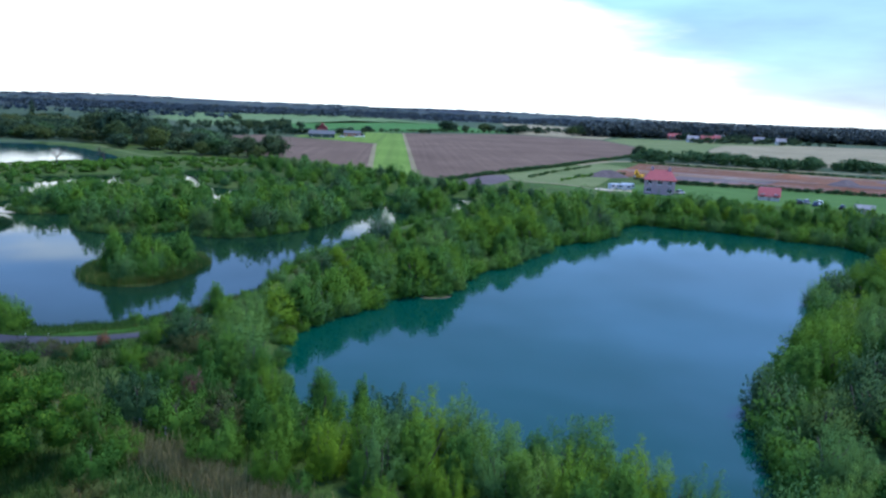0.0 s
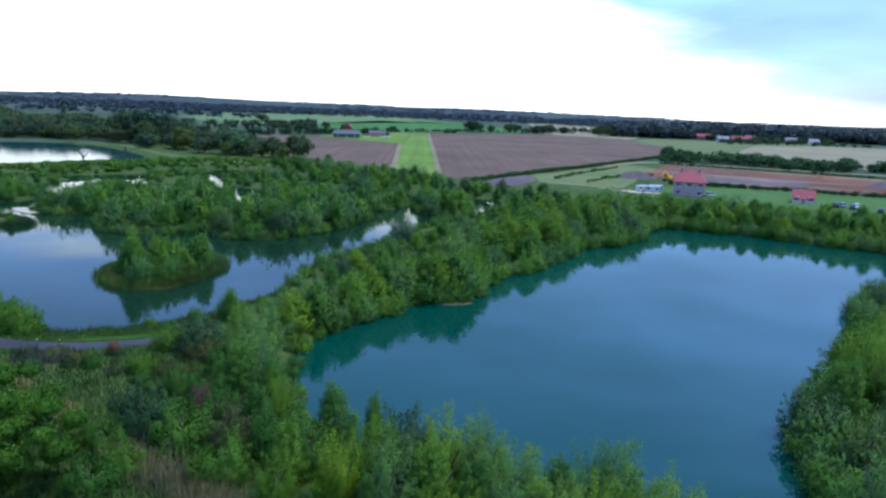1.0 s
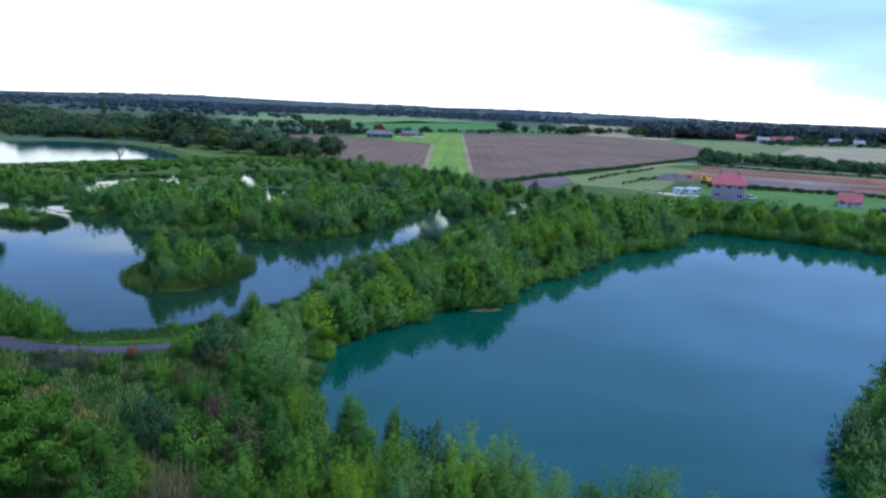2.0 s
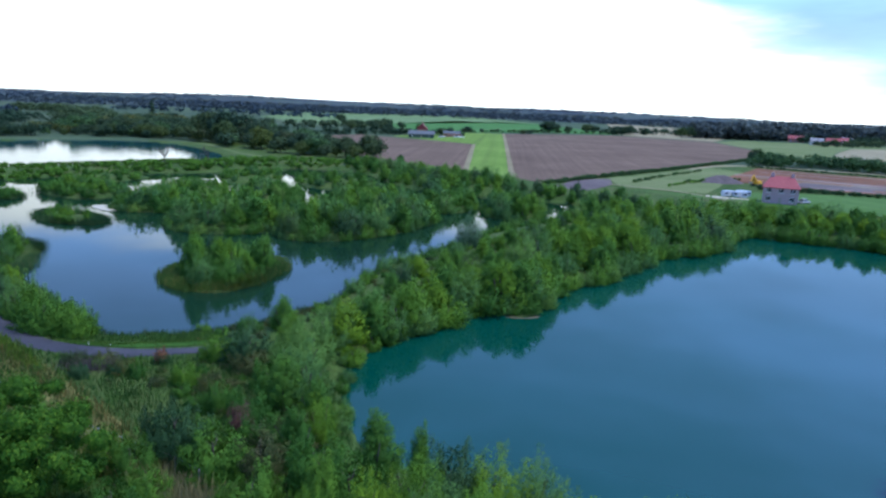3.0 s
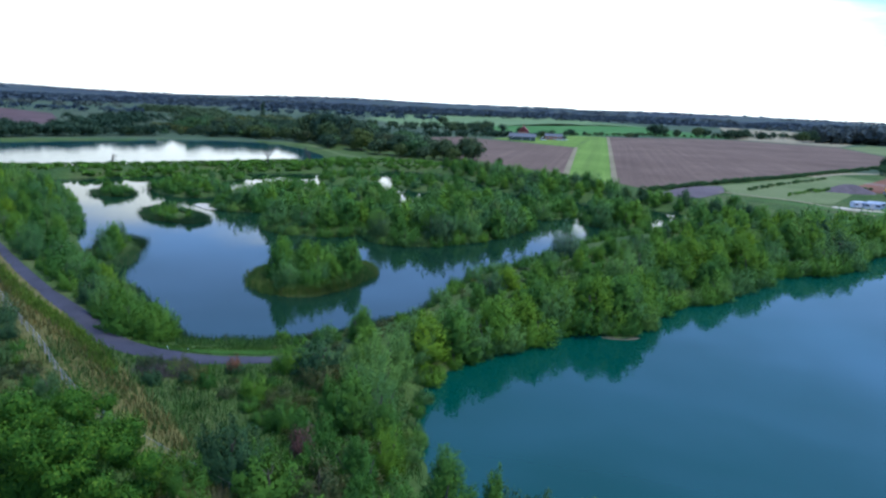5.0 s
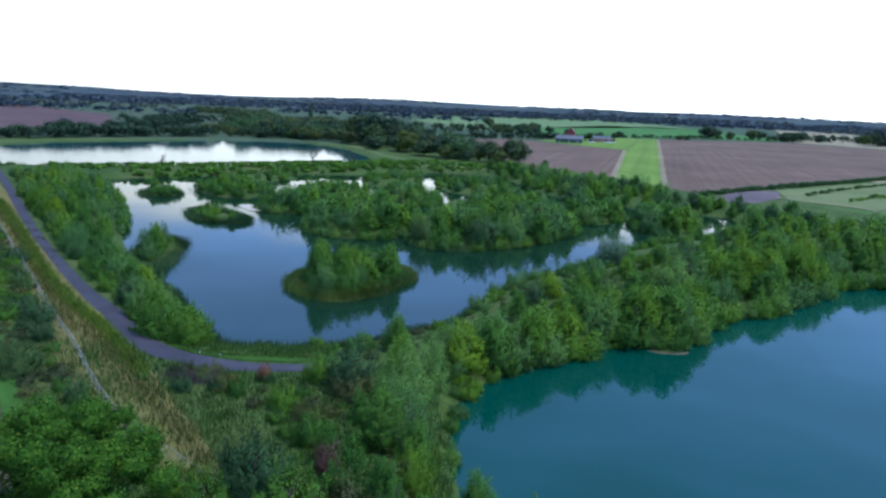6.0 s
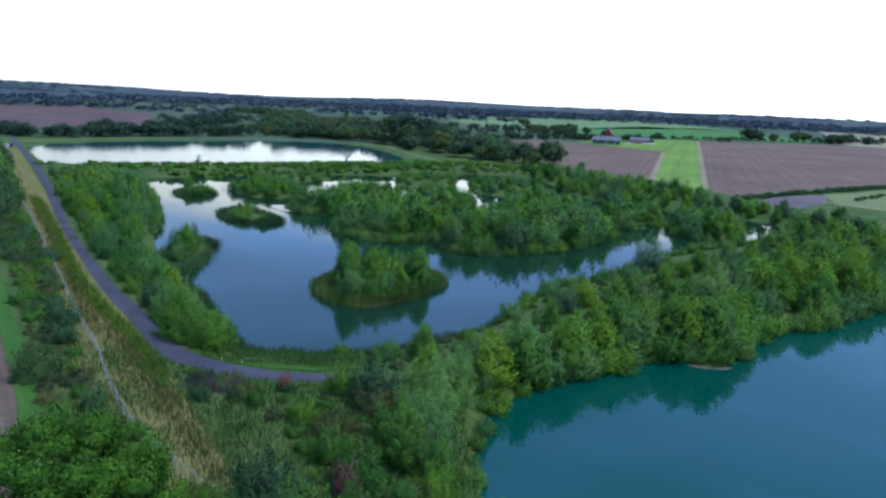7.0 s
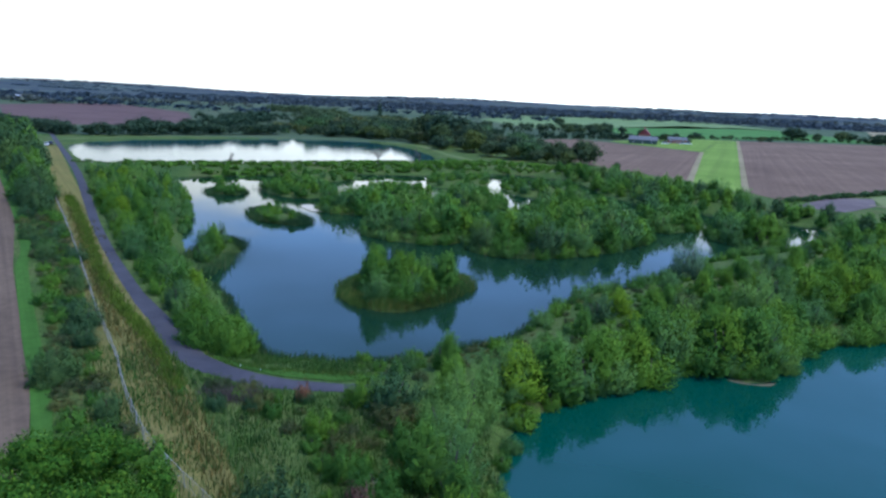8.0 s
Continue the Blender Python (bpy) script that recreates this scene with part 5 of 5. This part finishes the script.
c = tufts([(-18, 53), (-8, 48), (4, 37), (2, 30), (-12, 38), (-22, 50)], 26000, 23)
blades("rough_grass", c[:, 0], c[:, 1], 0.5, 0.09, GRASS_GREEN, "tall green grass beside the dry stalks", "grass", 24)
c = tufts([(-117, 168), (-77, 128), (-55.5, 103.5), (-42.5, 90), (-35, 81), (-22, 67), (-12, 56), (-6, 47), (-12, 44), (-26, 60), (-40, 76), (-62, 98), (-90, 128), (-126, 166)], 80000, 5)
blades("dry_grass", c[:, 0], c[:, 1], 0.5, 0.08, GRASS_DRY, "dry straw-brown grass along the fence", "grass", 6)
x, y = along(smooth([(-112, 161), (-85.5, 133), (-66, 111.5), (-51, 96), (-41.5, 87.6), (-36, 82.6), (-31, 77.4), (-28, 74)], 8, False), 9000, 0.5, 9, False)
blades("weed_strip", x, y, 0.65, 0.13, WEED, "bright yellow-green weeds beside the path", "weeds", 10)
x, y = along(smooth([(-15, 57), (-9.5, 51.8), (-6, 48), (-3, 45), (0, 42), (3, 39.5)], 8, False), 6000, 0.9, 11, False)
blades("dry_stalks", x, y, 1.1, 0.06, GRASS_STALK, "band of pale dry standing stalks", "dry stalks", 12)
x, y = along(smooth([(-100, 148), (-78, 124), (-57, 101), (-44, 87), (-40, 84), (-35, 80), (-28, 73), (-23, 68), (-20, 65), (-17, 62), (-15, 59.5)], 8, False), 4500, 0.7, 13, False)
blades("dry_grass", x, y, 0.7, 0.09, GRASS_DRY, "orange-brown dry grass beside the fence", "grass", 14)
r = np.random.default_rng(21)
x, y = -22.6 + r.normal(size=900) * 1.5, 74.0 + r.normal(size=900) * 0.7
blades("brushwood", x, y, 0.8, 0.05, BARK, "grey pile of dead brushwood beside the path", "brushwood", 22)


# ---- buildings, vehicles and small things ----
ROOF_RED = plain("red_roof_tiles", (0.24, 0.05, 0.06), (0.34, 0.085, 0.09), 2.0)
ROOF_GREY = plain("grey_roof_sheets", (0.16, 0.16, 0.18), (0.24, 0.24, 0.26), 1.0)
ROOF_DARK = plain("dark_roof_sheets", (0.06, 0.07, 0.075), (0.12, 0.13, 0.14), 1.0)
BRICK_LILAC = plain("weathered_pink_brick", (0.3, 0.23, 0.25), (0.4, 0.31, 0.33), 3.0)
BRICK_RED = plain("red_brick", (0.3, 0.12, 0.09), (0.4, 0.18, 0.13), 3.0)
RENDER_PALE = plain("pale_render", (0.5, 0.48, 0.45), (0.62, 0.6, 0.56), 2.0)
WHITE_PAINT = plain("white_paint", (0.7, 0.72, 0.74), (0.82, 0.83, 0.84), 2.0, 0.4)
CARAVAN = plain("dull_pale_panel", (0.42, 0.47, 0.52), (0.56, 0.6, 0.64), 1.5, 0.5)
BARN_GREEN = plain("dark_green_cladding", (0.04, 0.065, 0.055), (0.07, 0.095, 0.08), 1.5)
TIMBER = plain("weathered_timber", (0.22, 0.2, 0.18), (0.36, 0.33, 0.3), 6.0, 0.9, 0.1)
WIRE = plain("galvanised_wire", (0.22, 0.23, 0.235), (0.32, 0.33, 0.335), 8.0, 0.6, 0.4, 0.3)
YELLOW = plain("machine_yellow_paint", (0.6, 0.3, 0.02), (0.75, 0.4, 0.03), 2.0, 0.45)
RUBBER = plain("black_rubber", (0.015, 0.015, 0.016), (0.035, 0.035, 0.036), 5.0, 0.8)
CAR_BLUE = plain("dark_blue_car_paint", (0.03, 0.05, 0.1), (0.04, 0.06, 0.12), 1.0, 0.25, 0.5)
CAR_SILVER = plain("silver_car_paint", (0.35, 0.36, 0.38), (0.45, 0.46, 0.48), 1.0, 0.25, 0.5)
CAR_BLACK = plain("black_car_paint", (0.02, 0.02, 0.024), (0.03, 0.03, 0.034), 1.0, 0.2, 0.5)
SHED_BLUE = plain("blue_grey_shed_boards", (0.22, 0.26, 0.38), (0.32, 0.36, 0.48), 3.0)
SILT = plain("damp_sandy_silt", (0.06, 0.056, 0.034), (0.11, 0.1, 0.062), 3.0, 0.9, 0.15)
SAND = plain("pale_sand", (0.36, 0.33, 0.25), (0.5, 0.46, 0.36), 1.5, 0.95, 0.1)
DEAD = plain("bare_dead_wood", (0.06, 0.052, 0.048), (0.12, 0.105, 0.095), 5.0, 0.9, 0.1)
_k = Mat("window_glass", 0.08, 0.6)
_k.colour((0.03, 0.04, 0.05))
GLASS = _k.m


def box(bm, x0, x1, y0, y1, z0, z1, bevel=0.0):
    v = [bm.verts.new(p) for p in ((x0, y0, z0), (x1, y0, z0), (x1, y1, z0), (x0, y1, z0), (x0, y0, z1), (x1, y0, z1), (x1, y1, z1), (x0, y1, z1))]
    fs = [bm.faces.new([v[i] for i in f]) for f in ((0, 3, 2, 1), (4, 5, 6, 7), (0, 1, 5, 4), (1, 2, 6, 5), (2, 3, 7, 6), (3, 0, 4, 7))]
    if bevel:
        bmesh.ops.bevel(bm, geom=list({e for f in fs for e in f.edges}), offset=bevel, segments=2, affect="EDGES")
    return bm


def boxed(name, dims, material, parent, label="", bevel=0.0):
    return part(name, box(bmesh.new(), *dims, bevel), material, parent, label)


def prism(name, w, d, z0, z1, over, hip, material, parent, thick=0.18, label=""):
    """A pitched roof with eaves, ridge along x; hip: how far the ridge ends are drawn in."""
    bm = bmesh.new()
    a, b = w / 2 + over, d / 2 + over
    rings = []
    for dz in (0, -thick):
        rings.append([bm.verts.new(p) for p in ((-a, -b, z0 + dz), (a, -b, z0 + dz), (a, b, z0 + dz), (-a, b, z0 + dz), (-a + hip, 0, z1 + dz), (a - hip, 0, z1 + dz))])
    for r, flip in ((rings[0], False), (rings[1], True)):
        for f in ((0, 1, 5, 4), (2, 3, 4, 5), (1, 2, 5), (3, 0, 4)):
            q = [r[i] for i in f]
            bm.faces.new(q[::-1] if flip else q)
    t, u = rings
    for i in range(4):
        j = (i + 1) % 4
        bm.faces.new([t[j], t[i], u[i], u[j]])
    return part(name, bm, material, parent, label)


def window(parent, x, y, z, w, h, side=-1):
    """A window standing in a wall that faces along y."""
    fr = boxed("window", (x - w / 2, x + w / 2, y - 0.06, y + 0.06, z, z + h), WHITE_PAINT, parent, "white window frame")
    for k in (-1, 1):
        cx = x + k * w / 4
        boxed("pane", (cx - w / 4 + 0.06, cx + w / 4 - 0.04, y + side * 0.075 - 0.01, y + side * 0.075 + 0.01, z + 0.08, z + h - 0.08), GLASS, fr)
    boxed("sill", (x - w / 2 - 0.1, x + w / 2 + 0.1, y + side * 0.14 - 0.1, y + side * 0.14 + 0.1, z - 0.1, z), RENDER_PALE, fr)
    return fr


def house(name, x, y, turn, w, d, eaves, ridge, wall, roof, label, hip=0.0, storeys=2, bays=3, chimneys=1, z=2.0):
    root = new(name)
    root.matrix_basis = pose(x, y, z, 0, 0, turn)
    bm = box(bmesh.new(), -w / 2, w / 2, -d / 2, d / 2, -0.3, eaves)
    if not hip:
        for sx in (-w / 2, w / 2):
            v = [bm.verts.new(p) for p in ((sx, -d / 2, eaves), (sx, d / 2, eaves), (sx, 0, ridge - 0.25))]
            bm.faces.new(v if sx > 0 else v[::-1])
    part("wall", bm, wall, root)
    top = prism("roof", w, d, eaves - 0.02, ridge, 0.35, hip, roof, root)
    for k in range(chimneys):
        cx = (-w / 2 + 0.9 + hip * 0.6) if k == 0 else (w / 2 - 0.9 - hip * 0.6)
        boxed("chimney", (cx - 0.45, cx + 0.45, -0.4, 0.4, ridge - 1.0, ridge + 1.0), wall, top, "brick chimney", 0.04)
    for s in range(storeys):
        for k in range(bays):
            wx = -w / 2 + (k + 0.5) * w / bays
            if s == 0 and k == bays // 2:
                door = boxed("door", (wx - 0.5, wx + 0.5, -d / 2 - 0.06, -d / 2 + 0.05, 0, 2.05), TIMBER, root, "panelled front door")
                boxed("handle", (wx + 0.34, wx + 0.4, -d / 2 - 0.12, -d / 2 - 0.06, 0.98, 1.1), WIRE, door)
            else:
                window(root, wx, -d / 2, 0.9 + s * 2.6, 1.5, 1.4)
    return tagged(root, label, "house" if "house" in name else "building")


def wheel(parent, x, y, r=0.32):
    for nm, rad, wid, mat in (("tyre", r, 0.1, RUBBER), ("rim", r * 0.6, 0.112, CAR_SILVER)):
        bm = bmesh.new()
        bmesh.ops.create_cone(bm, cap_ends=True, segments=18, radius1=rad, radius2=rad, depth=wid * 2)
        bmesh.ops.rotate(bm, verts=bm.verts, matrix=Matrix.Rotation(radians(90), 3, "X"))
        bmesh.ops.translate(bm, verts=bm.verts, vec=(x, y, r))
        if nm == "tyre":
            tyre = part("wheel", bm, mat, parent)
        else:
            part("rim", bm, mat, tyre)


def car(x, y, turn, paint, label, tall=1.45, z=2.08, long=4.2, name="car"):
    root = new(name)
    root.matrix_basis = pose(x, y, z, 0, 0, turn)
    a = long / 2
    boxed("body", (-a, a, -0.86, 0.86, 0.25, 0.82), paint, root, "", 0.12)
    bm = box(bmesh.new(), -a * 0.62, a * 0.5, -0.74, 0.74, 0.8, tall - 0.06)
    for v in bm.verts:
        if v.co.z > 1:
            v.co.x, v.co.y = v.co.x * 0.72, v.co.y * 0.88
    part("cabin_glass", bm, GLASS, root)
    boxed("roof", (-a * 0.46, a * 0.37, -0.66, 0.66, tall - 0.08, tall), paint, root, "", 0.03)
    for sx in (-a * 0.6, a * 0.6):
        for sy in (-0.8, 0.8):
            wheel(root, sx, sy)
    for sy in (-0.6, 0.6):
        boxed("headlight", (a - 0.06, a + 0.02, sy - 0.16, sy + 0.16, 0.55, 0.7), WHITE_PAINT, root)
    return tagged(root, label, name.replace("_", " "))


def caravan(x, y, turn, label, long=5.6):
    root = new("caravan")
    root.matrix_basis = pose(x, y, 2.08, 0, 0, turn)
    boxed("body", (-long / 2, long / 2, -1.0, 1.0, 0.4, 2.2), CARAVAN, root, "", 0.18)
    for k in (-0.3, 0.3):
        boxed("window", (k * long - 0.6, k * long + 0.6, -1.03, -0.99, 1.15, 1.7), GLASS, root)
    boxed("door", (-0.35, 0.35, -1.03, -0.99, 0.5, 2.0), RENDER_PALE, root)
    for sy in (-0.88, 0.88):
        wheel(root, 0, sy)
    return tagged(root, label, "caravan")


# brick house by the lake, hut, sheds
house("brick_house", 133.6, 214.0, -32, 10.2, 7.8, 5.1, 8.4, BRICK_LILAC, ROOF_RED, "two-storey pinkish brick house with red hipped roof", 2.2, 2, 3, 2)
house("red_roofed_hut", 167.0, 199.5, -38, 6.4, 5.0, 1.6, 4.4, RENDER_PALE, ROOF_RED, "low hut with bright red roof beside the lawn", 0, 1, 3, 0)
house("white_outbuilding", 171.5, 206.5, -38, 4.0, 3.4, 2.6, 3.8, WHITE_PAINT, ROOF_GREY, "small white outbuilding behind the red hut", 0, 1, 3, 0)
house("blue_shed", 173.0, 166.0, -42, 4.8, 3.6, 2.1, 3.2, SHED_BLUE, ROOF_GREY, "blue-grey boarded shed beside trees", 0, 1, 3, 0)
caravan(125.0, 222.5, -32, "white caravan parked beside the brick house", 4.6)
caravan(128.0, 226.0, -20, "white caravan parked behind another", 4.6)
caravan(121.8, 224.5, 10, "white caravan parked at the gravel patch", 4.2)
sheet("gravel_patch", [(114, 224), (119, 219.5), (126, 218), (127, 221), (121, 225), (116, 228)], 2.14, SAND, "pale gravel standing by the house", "yard")
for x, y, a, p, l in ((141.5, 213.5, 20, CAR_SILVER, "silver car parked beside the brick house"), (170.5, 189.5, 60, CAR_BLACK, "black car parked on the lawn"), (174.2, 190.4, 62, CAR_SILVER, "silver car parked on the lawn"),
                      (173.0, 185.0, 48, CAR_BLUE, "dark blue car parked on the lawn"), (177.0, 187.5, 50, WHITE_PAINT, "white car parked on the lawn"), (176.5, 177.5, 40, CAR_BLACK, "black car parked near the shed"),
                      (-214.5, 270.5, 130, WHITE_PAINT, "white car parked at the path's end"), (-217.5, 276.5, 120, CAR_BLACK, "black car parked at the path's end")):
    car(x, y, a, p, l)

# excavator on the stripped ground
digger = new("excavator")
digger.matrix_basis = pose(154, 263, 2.12, 0, 0, 215) @ Matrix.Diagonal((0.95, 0.95, 0.95, 1))
for sy in (-1.2, 1.2):
    boxed("track", (-2.0, 2.0, sy - 0.3, sy + 0.3, 0, 0.85), RUBBER, digger, "black crawler track", 0.25)
boxed("body", (-2.2, 1.4, -1.35, 1.35, 0.95, 2.2), YELLOW, digger, "", 0.12)
cab = boxed("cab", (0.1, 1.5, -1.3, -0.1, 1.9, 3.2), YELLOW, digger, "", 0.1)
boxed("cab_window", (1.47, 1.53, -1.15, -0.25, 2.3, 3.0), GLASS, cab)
for nm, a, b, w in (("boom", (1.2, 0.4, 1.9), (4.2, 0.4, 4.4), 0.28), ("arm", (4.2, 0.4, 4.4), (5.8, 0.4, 2.2), 0.2)):
    bm = box(bmesh.new(), 0, 1, -w, w, -w, w)
    d = Vector(b) - Vector(a)
    bmesh.ops.scale(bm, vec=(d.length, 1, 1), verts=bm.verts)
    bmesh.ops.transform(bm, matrix=Matrix.Translation(a) @ d.to_track_quat("X", "Z").to_matrix().to_4x4(), verts=bm.verts)
    part(nm, bm, YELLOW, digger)
boxed("bucket", (5.3, 6.2, -0.1, 0.9, 1.2, 2.1), TIMBER, digger, "worn steel bucket", 0.12)
tagged(digger, "yellow crawler excavator on stripped earth", "excavator")


def heap(x, y, r, h, material, label, seed):
    """A heap of loose earth with an uneven outline."""
    bm = bmesh.new()
    n, rings = 22, []
    for k in range(7):
        f = k / 6
        rings.append([bm.verts.new((x + math.cos(a) * r * f * (1 + 0.3 * noise.noise((math.cos(a) * 1.5, math.sin(a) * 1.5, seed))), y + 0.6 * math.sin(a) * r * f,
                                    2.0 + h * (1 - f) ** 0.9 * (1 + 0.35 * noise.noise((math.cos(a) * 2 * f, math.sin(a) * 2 * f, seed + 4))) - 0.1 * f)) for a in np.linspace(0, 6.283, n, endpoint=False)])
    for a, b in zip(rings[1:], rings[2:]):
        for i in range(n):
            bm.faces.new((a[i], b[i], b[(i + 1) % n], a[(i + 1) % n]))
    bm.faces.new(rings[1])
    for v in rings[0]:
        bm.verts.remove(v)
    return tagged(part("earth_mound", bm, material), label, "earth mound")


heap(145, 274, 11, 3.2, SPOIL, "grey-brown heap of spoil at the site's edge", 1)
heap(248, 250, 9, 3.0, SPOIL, "long low grey heap of spoil", 2)
heap(228, 226, 7, 2.0, DIRT, "red-brown heap of earth", 3)
heap(246, 282, 12, 2.2, DIRT, "broad red-brown heap of earth", 4)
heap(290, 262, 12, 1.8, SPOIL, "grey heap of spoil on the site", 5)
ribbon("lawn_path", [(91, 254), (100, 246), (109, 237), (115, 223), (119, 210)], 1.6, PALE, "pale path across the lawn", "path", 0.18, 4)
ribbon("sand_bar", [(22.4, 97.6), (24.0, 96.9), (26.0, 97.0), (27.5, 98.0)], [0.2, 0.5, 0.55, 0.2], SILT, "small pale sand bar at the wooded point", "sand bar", 0.22, 5)
sheet("gravel_spit", [(-65, 186), (-61.5, 181), (-58.5, 178.6), (-56.5, 180), (-59, 184), (-62.5, 188)], 0.1, SAND, "flat pale gravel spit between islets", "sand bar", 3)

# farm beyond the ploughed fields
house("barn", 44, 560, -6, 20, 11, 3.0, 5.6, BARN_GREEN, ROOF_DARK, "long dark green barn with dark grey roof", 0, 1, 3, 0)
house("farmhouse", 47, 592, 84, 9, 8, 6.0, 10.5, BRICK_RED, ROOF_RED, "red brick farmhouse behind the barn", 0, 2, 3, 1)
house("farm_shed", 72, 592, -6, 14, 8, 3.0, 5.0, BRICK_RED, ROOF_DARK, "low brick farm shed", 0, 1, 3, 0)
for x, y, l in ((61.5, 573, "white van parked by the barn"), (75, 582, "white van parked by the farm shed"), (79.5, 586, "white van parked at the farm track")):
    car(x, y, 0, WHITE_PAINT, l, 2.3, 2.14, 5.2, "van")
# village before the dark wood
for x, y, a, w, wall, roof, l in ((508, 790, -30, 22, BRICK_RED, ROOF_RED, "red-roofed brick village house"), (484, 716, -20, 16, RENDER_PALE, ROOF_GREY, "pale village house with grey roof"),
                                  (512, 728, -40, 18, BRICK_RED, ROOF_RED, "long red brick village house"), (545, 760, -30, 16, RENDER_PALE, ROOF_RED, "pale village house with red roof"),
                                  (566, 780, -35, 14, RENDER_PALE, ROOF_GREY, "pale village house with grey roof"), (600, 748, -40, 16, BRICK_RED, ROOF_GREY, "brick village house with grey roof"),
                                  (607, 718, -30, 14, RENDER_PALE, ROOF_GREY, "small pale village house")):
    house("village_house", x, y, a, w * 0.8, 8, 4.0, 7.6, wall, roof, l, 0, 2, 3, 1)["group"] = "village houses"
house("polytunnel_shed", -824, 930, 10, 90, 12, 3.0, 4.6, WHITE_PAINT, WHITE_PAINT, "long low white polytunnel shed far off", 0, 1, 3, 0)

# fence along the verge
fence = new("fence")
line = smooth([(-150, 196), (-117, 162), (-91, 135), (-73, 116), (-58, 100), (-47, 88.2), (-38, 79), (-32, 72.2), (-27, 67), (-23, 63.4), (-16, 58.5), (-9, 53.8), (-6, 50.5)], 40, False)
seg = np.r_[0, np.cumsum(np.linalg.norm(np.diff(line, axis=0), axis=1))]
at = np.arange(0, seg[-1], 2.7)
px, py = np.interp(at, seg, line[:, 0]), np.interp(at, seg, line[:, 1])
post_bm = box(bmesh.new(), -0.03, 0.03, -0.03, 0.03, -0.3, 1.25, 0.008)
post_mesh = bpy.data.meshes.new("post")
post_bm.to_mesh(post_mesh)
post_bm.free()
post_mesh.materials.append(WIRE)
rail_bm = box(bmesh.new(), 0, 1, -0.009, 0.009, -0.01, 0.01)
rail_mesh = bpy.data.meshes.new("rail")
rail_bm.to_mesh(rail_mesh)
rail_bm.free()
rail_mesh.materials.append(WIRE)
wire_bm = bmesh.new()
for k in range(5):
    box(wire_bm, 0, 1, -0.003, 0.003, 0.1 + k * 0.24, 0.106 + k * 0.24)
for k in range(3):
    box(wire_bm, (k + 0.5) / 3, (k + 0.5) / 3 + 0.004, -0.005, 0.005, 0.05, 1.1)
wire_mesh = bpy.data.meshes.new("wire_mesh")
wire_bm.to_mesh(wire_mesh)
wire_bm.free()
wire_mesh.materials.append(WIRE)
for i in range(len(px)):
    z = float(ground_z(px[i], py[i]))
    p = new("post", post_mesh)
    p.parent, p.matrix_basis = fence, pose(px[i], py[i], z, random.uniform(-3, 3), random.uniform(-3, 3), 45)
    if i + 1 < len(px):
        dx, dy = px[i + 1] - px[i], py[i + 1] - py[i]
        L, a = math.hypot(dx, dy), math.degrees(math.atan2(dy, dx))
        for nm, me, zz in (("rail", rail_mesh, 1.22), ("wire_mesh", wire_mesh, 0.0)):
            o = new(nm, me)
            o.parent, o.matrix_basis = fence, pose(px[i], py[i], z + zz, 0, 0, a) @ Matrix.Diagonal((L, 1, 1, 1))
tagged(fence, "grey metal post and wire mesh fence in dry grass", "fence")

# marker posts beside the path
for x, y in ((-25.6, 80.9), (-23.2, 80.4)):
    root = new("marker_post")
    root.matrix_basis = pose(x, y, max(0.0, float(ground_z(x, y))), 0, 0, 20)
    boxed("post", (-0.03, 0.03, -0.03, 0.03, -0.2, 0.32), WHITE_PAINT, root, "", 0.015)
    boxed("cap", (-0.035, 0.035, -0.035, 0.035, 0.32, 0.36), TIMBER, root, "", 0.02)
    tagged(root, "short white marker post beside grass", "post", "marker posts")

float_ = new("float")
float_.matrix_basis = pose(59.3, 134.6, 0.0)
boxed("hull", (-0.45, 0.45, -0.2, 0.2, -0.1, 0.15), WHITE_PAINT, float_, "", 0.12)
boxed("box", (-0.15, 0.15, -0.12, 0.12, 0.15, 0.3), WHITE_PAINT, float_, "", 0.04)
tagged(float_, "small white float moored on the lake", "float")


def dead_tree(x, y, h, seed):
    """A leafless tree: a trunk that forks into crooked branches."""
    r = np.random.default_rng(seed)
    vs, fs = [], []

    def limb(a, d, length, rad, depth):
        b = a + d * length
        base = len(vs)
        n = np.cross(d, [0.3, 0.5, 0.8])
        n /= np.linalg.norm(n)
        m = np.cross(d, n)
        for c, q in ((a, rad), (b, rad * 0.6)):
            for k in range(5):
                vs.append(c + (n * math.cos(k * 1.2566) + m * math.sin(k * 1.2566)) * q)
        for k in range(5):
            fs.append((base + k, base + (k + 1) % 5, base + 5 + (k + 1) % 5, base + 5 + k))
        if depth:
            for k in range(3 if depth > 1 else 2):
                e = d + r.normal(size=3) * 0.55 + np.array([0, 0, 0.15])
                limb(b if k else a + d * length * 0.7, e / np.linalg.norm(e), length * r.uniform(0.55, 0.8), rad * 0.6, depth - 1)

    limb(np.zeros(3), np.array([0.06, 0.02, 1.0]), h * 0.36, 0.045 * h, 4)
    root = new("dead_tree")
    root.matrix_basis = pose(x, y, float(ground_z(x, y)) - 0.2)
    obj_np("trunk", np.array(vs), np.array(fs), DEAD, root, True)
    return tagged(root, "bare leafless dead tree on the embankment", "tree", "dead trees")


dead_tree(-118.5, 246.5, 5.6, 1)
dead_tree(-73, 276.5, 8.5, 2)
dead_tree(-60, 290, 8.0, 5)
